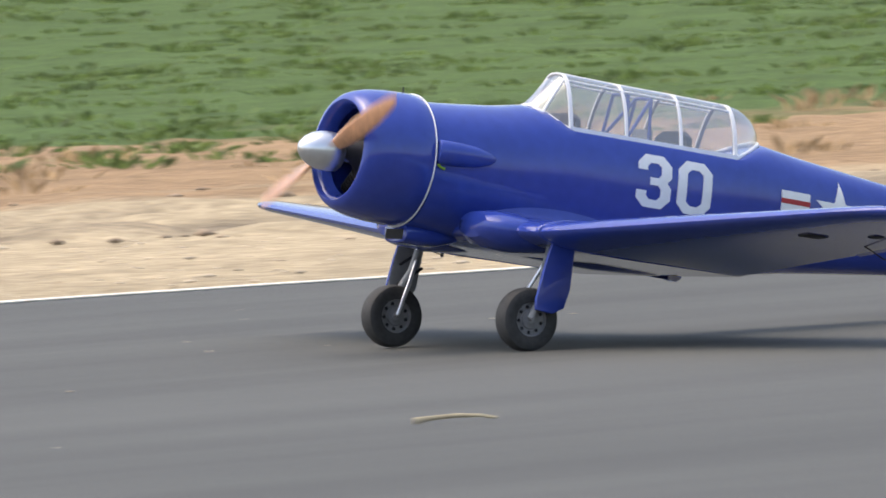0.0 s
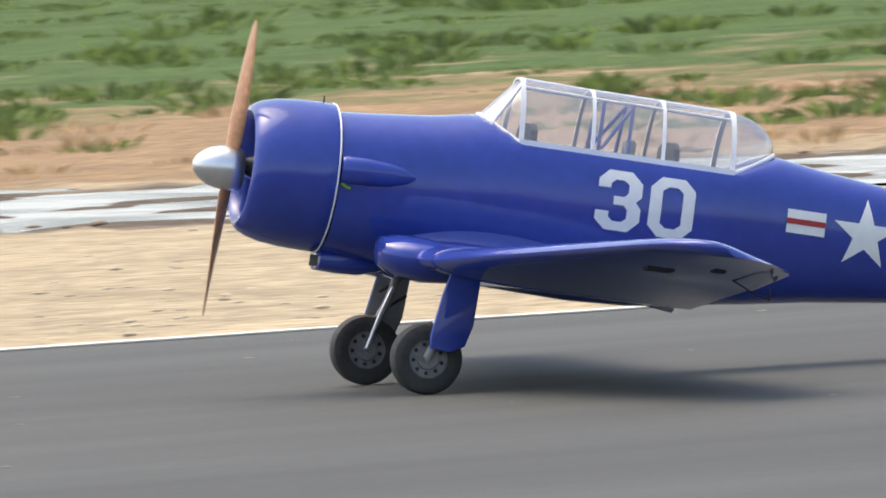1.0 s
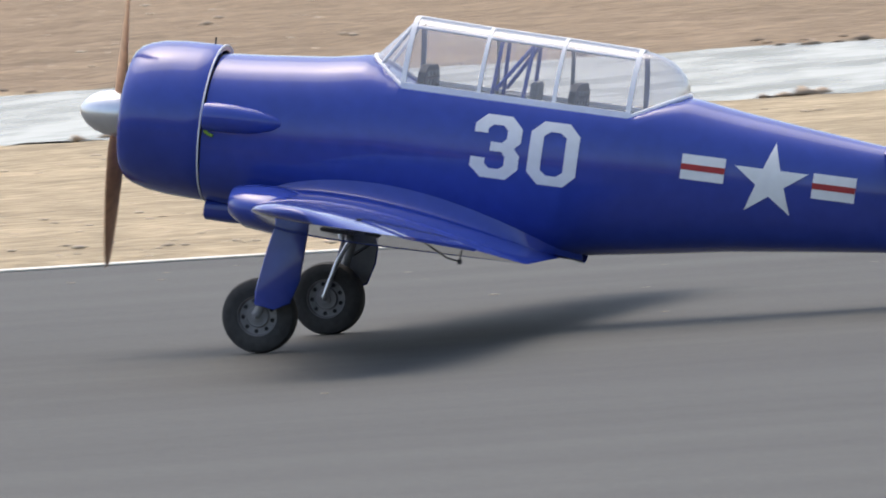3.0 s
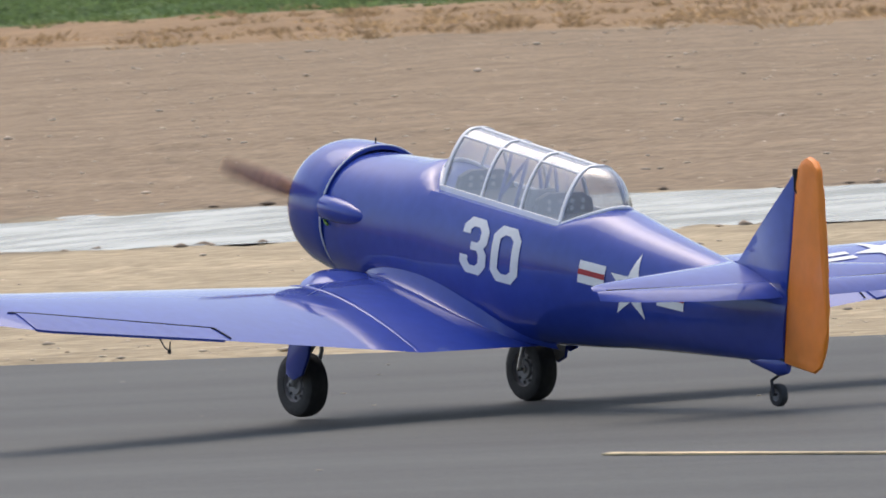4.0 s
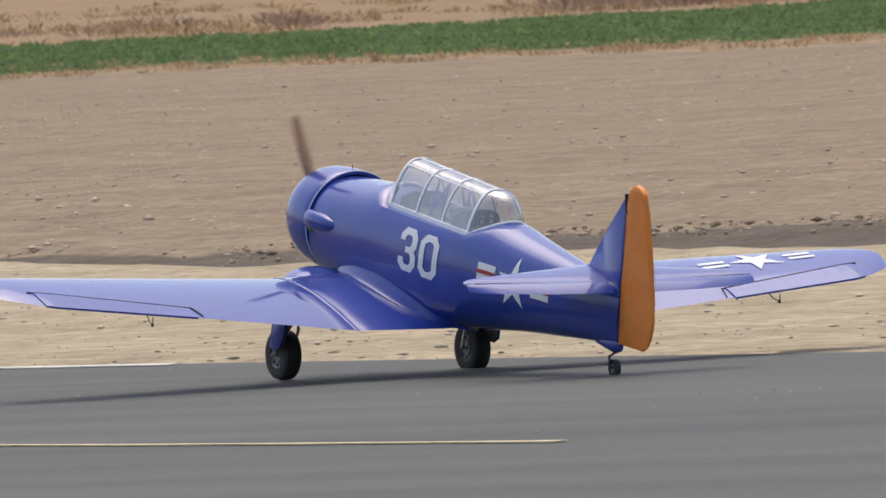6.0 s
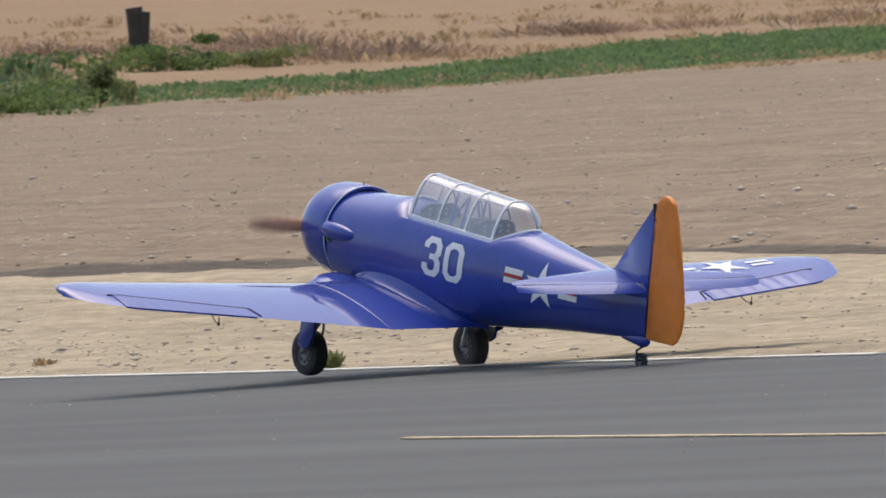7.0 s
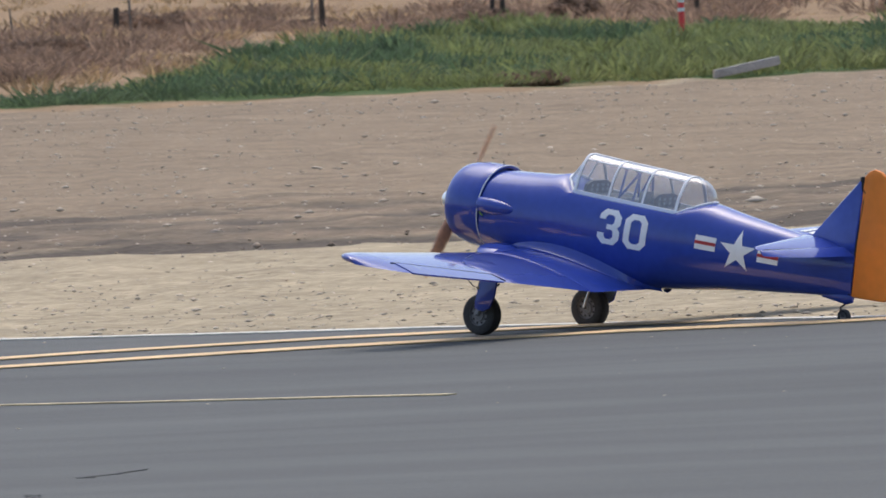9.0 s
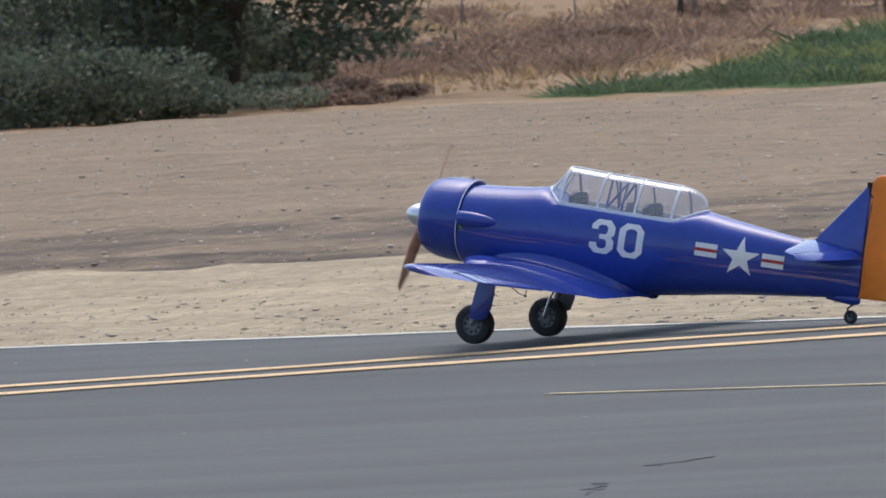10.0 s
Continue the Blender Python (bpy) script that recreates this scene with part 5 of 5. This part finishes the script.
def tree(a, d, height, lean, spread_r, leaves, seed):
    r = np.random.default_rng(seed)
    x, y, z = at(a, d)
    tr = tagged(new("tree"), "dark green drooping tree with a leaning trunk", "tree", group="trees beside the field")
    tr.location = (float(x), float(y), float(z))
    bm = bmesh.new()
    top = Vector((lean, 0.0, height * 0.62))
    tube(bm, [(0, 0, -0.1), (lean * 0.25, 0.02, height * 0.2), (lean * 0.7, 0, height * 0.42), top], [0.085, 0.065, 0.055, 0.04], 12)
    ends = []
    for k in range(15):
        t = r.uniform(0.3, 1.0)
        p = Vector((lean * t, 0, height * 0.62 * t))
        ang = 2 * math.pi * k / 15 + r.uniform(-0.3, 0.3)
        out = spread_r * r.uniform(0.55, 1.0)
        q = p + Vector((math.cos(ang) * out * 0.5, math.sin(ang) * out * 0.5, height * 0.22))
        e = p + Vector((math.cos(ang) * out, math.sin(ang) * out, height * r.uniform(0.10, 0.34)))
        tube(bm, [p, q, e], [0.055, 0.03, 0.008], 7)
        ends += [q, q.lerp(e, 0.5), e]
    part("trunk", bm, BARK, tr, "grey-brown leaning trunk with limbs")
    n = leaves
    pick = r.integers(0, len(ends), n)
    c = np.array([tuple(e) for e in ends])[pick]
    hang = r.exponential(0.33, n) * height * 0.28
    p = c + r.normal(0, 1, (n, 3)) * np.array((0.42, 0.42, 0.22)) * height * 0.11
    p[:, 2] = np.maximum(p[:, 2] - hang, 0.35 + 0.25 * r.uniform(0, 1, n))
    s = r.uniform(0.03, 0.075, n)
    u = r.normal(0, 1, (n, 3))
    u /= np.linalg.norm(u, axis=1)[:, None]
    w = np.cross(u, r.normal(0, 1, (n, 3)))
    w /= np.linalg.norm(w, axis=1)[:, None]
    v = np.stack([p - u * s[:, None], p + w * s[:, None] * 0.4, p + u * s[:, None], p - w * s[:, None] * 0.4], 1)
    cr = mesh_np("crown", v.reshape(-1, 3), np.arange(n * 4).reshape(n, 4), TREELEAF)
    cr.parent = tr
    return tr


tree(39.95, 106, 4.0, 0.45, 1.9, 42000, 3)
tree(41.6, 112, 4.6, -0.3, 2.2, 42000, 4)
tree(43.3, 118, 4.6, 0.2, 2.4, 24000, 6)
# low foliage, with bushes added to fill in the shade beneath the crowns
for k, (aa, dd, h, w) in enumerate(((39.55, 103, 0.35, 1.4), (40.1, 101.5, 0.55, 1.8), (40.5, 101, 0.8, 1.9), (41.0, 100.5, 1.0, 1.9), (41.5, 101, 1.2, 2.0), (40.75, 105, 2.0, 2.2), (41.3, 106, 2.3, 2.4), (42.1, 103, 1.5, 2.4), (40.35, 109, 1.9, 1.7), (40.95, 110, 2.6, 2.4), (39.85, 112, 1.3, 1.6), (40.15, 114, 2.2, 2.0))):
    ob = leafy_bush(aa, dd, h * 0.62, w, 6000, TREELEAF if k > 0 else BRUSH, "dense dark green bush, also filling in the shade under the trees", 60 + k)
    ob.name = "bush"
    tagged(ob, category="bush", group="bushes under the trees")


def stick():
    bm = bmesh.new()
    tube(bm, [(-0.07, 0, 0.006), (-0.045, 0.008, 0.009), (0.0, 0.012, 0.012), (0.045, 0.0, 0.011), (0.07, -0.008, 0.006)], [0.006, 0.004, 0.004, 0.003, 0.0025], 8)
    ob = part("stick", bm, TIMBER_PALE, None)
    ob.matrix_basis = pose(*STICK_AT, 0, 0, -45)
    return tagged(ob, "dry curved stick lying on the asphalt", "stick")


STICK_AT = (13.83, 14.79, 0.020)
stick()


# cracks, crumbs and a rubbed mark on the asphalt
def crack(pts, seed):
    r = random.Random(seed)
    bm = bmesh.new()
    fine = []
    for (x0, y0), (x1, y1) in zip(pts, pts[1:]):
        for k in range(6):
            u = k / 6
            x, y = x0 + (x1 - x0) * u + r.uniform(-0.02, 0.02), y0 + (y1 - y0) * u + r.uniform(-0.04, 0.04)
            fine.append((x, y, float(fall(x)) + 0.0015))
    tube(bm, fine, [0.002 + r.uniform(0, 0.0035) for _ in fine], 6)
    for v in bm.verts:
        z = float(fall(v.co.x)) + 0.002
        v.co.z = z + (v.co.z - z) * 0.2
    return tagged(part("crack", bm, CRACK, None), "thin dark crack in the asphalt", "crack", group="cracks in the asphalt", kind="structure")


crack([(-14.8, 18.7), (-15.1, 19.15), (-15.25, 19.3)], 1)
crack([(-15.66, 20.0), (-15.8, 20.5)], 2)
crack([(-14.2, 17.9), (-14.5, 18.3)], 3)
x = rng.uniform(-26, 18, 420)
y = edge_y(x) - rng.gamma(1.2, 1.6, 420) - 0.05
stones("asphalt_crumbs", x, y, fall(x), rng.uniform(0.004, 0.013, 420), STONE, "tiny pale crumbs lying on the asphalt", rng)


# ---- what moves ----
# seconds, place, height, heading, nose-down trim and bank of the aeroplane
TAXI = [
    (0, 16.082, 17.177, 0.017, 166.79, -0.08, -0.20), (0.5, 12.482, 17.915, 0.022, 164.22, -0.26, -0.11), (1, 9.142, 18.847, 0.026, 165.68, -0.14, -0.06),
    (1.5, 6.053, 19.581, 0.029, 171.77, -0.17, -0.07), (2, 2.832, 20.031, 0.031, 183.28, -0.25, -0.12), (2.5, -0.397, 19.910, 0.035, 189.83, -0.19, -0.12),
    (2.7, -1.452, 19.762, 0.034, 186.33, -0.01, -0.04), (3.25, -4.452, 19.849, 0.042, 164.98, -0.25, 0.29), (3.8, -6.757, 21.035, 0.044, 145.27, 0.09, 0.45),
    (4, -7.430, 21.568, 0.039, 143.51, 0.38, 0.46), (4.5, -9.301, 22.887, 0.022, 151.25, 0.19, 0.89), (5, -10.597, 23.930, 0.014, 150.26, 0.22, 1.05),
    (5.5, -12.103, 25.110, -0.014, 145.50, 0.34, 0.76), (5.7, -12.639, 25.536, -0.021, 144.70, 0.41, 0.84), (6.25, -14.304, 26.644, -0.031, 148.58, 0.30, 1.16),
    (6.8, -15.996, 27.597, -0.041, 153.38, 0.19, 1.38), (7, -16.522, 27.908, -0.055, 155.16, 0.21, 1.40), (7.5, -17.778, 28.563, -0.066, 160.31, 0.10, 1.42),
    (8, -18.965, 28.986, -0.080, 166.26, 0.04, 1.30), (8.5, -20.137, 29.276, -0.089, 171.75, -0.23, 1.10), (9, -21.212, 29.409, -0.091, 177.66, -0.38, 0.99),
    (9.5, -22.305, 29.416, -0.085, 184.77, -0.38, 0.87), (10, -23.402, 29.253, -0.080, 193.00, -0.19, 0.44)]
# blade's lean from upright towards the aeroplane's left, at some moments
BLADE = [(0.0, 67), (0.5, 14), (1.0, 12), (1.5, 8), (2.0, 5), (2.5, 40), (3.0, 10), (3.5, 40), (4.0, 72), (4.5, 10), (5.0, 8), (5.5, 66),
         (6.0, 20), (6.5, 40), (7.0, 88), (7.5, 96), (8.0, 88), (8.5, 80), (9.0, 150), (9.5, 120), (10.0, 150)]


def motions():
    walk(plane, [(t, pose(x, y, z, 0, 0, h) @ pose(0, 0, 0, b) @ pose(0, 0, 0.063, 0, p, 0) @ pose(0, 0, -0.063)) for t, x, y, z, h, p, b in TAXI])
    walk(rud, [(t, AIR @ pose(-1.17, 0, 0, 0, 0, a) @ pose(1.17, 0, 0)) for t, a in
               ((0, 0), (2.7, 0), (3.8, 2), (4.0, -12), (4.5, 0), (5.0, 2), (5.5, -3), (5.7, -3), (6.8, -5), (7.0, -3), (7.5, -5), (8.0, -4), (8.5, -3), (10.0, -2))])
    # the blades turn six or seven half turns in every half second, clockwise from behind
    rows, total = [], 0.0
    for k, (t, a) in enumerate(BLADE):
        if k == 0:
            total = a
            rows.append((0.0, total))
            continue
        step = (a - BLADE[k - 1][1]) % 180 - 180 - 1080
        for f in range(1, 16):
            rows.append((BLADE[k - 1][0] + f / 30, total + step * f / 15))
        total += step
    walk(prop, [(t, PROP_AT @ pose(0, 0, 0, -a, 0, 0)) for t, a in rows])
    # wheels roll with the way gone, as far as a row can show it
    xs = np.array([r[0] for r in TAXI])
    px, py = (np.array([r[k] for r in TAXI]) for k in (1, 2))
    ts = np.arange(0, 301) / 30
    gone = np.r_[0, np.hypot(np.diff(np.interp(ts, xs, px)), np.diff(np.interp(ts, xs, py)))]
    for w, at, r in ((LW, (0, 0.268, HUB), 0.063), (RW, (0, -0.268, HUB), 0.063), (TW, tuple(TW.matrix_basis.translation), 0.0215)):
        ang = np.cumsum(np.minimum(np.degrees(gone / r), 80))
        walk(w, [(float(t), pose(*at, 0, float(a), 0)) for t, a in zip(ts, ang)])


motions()
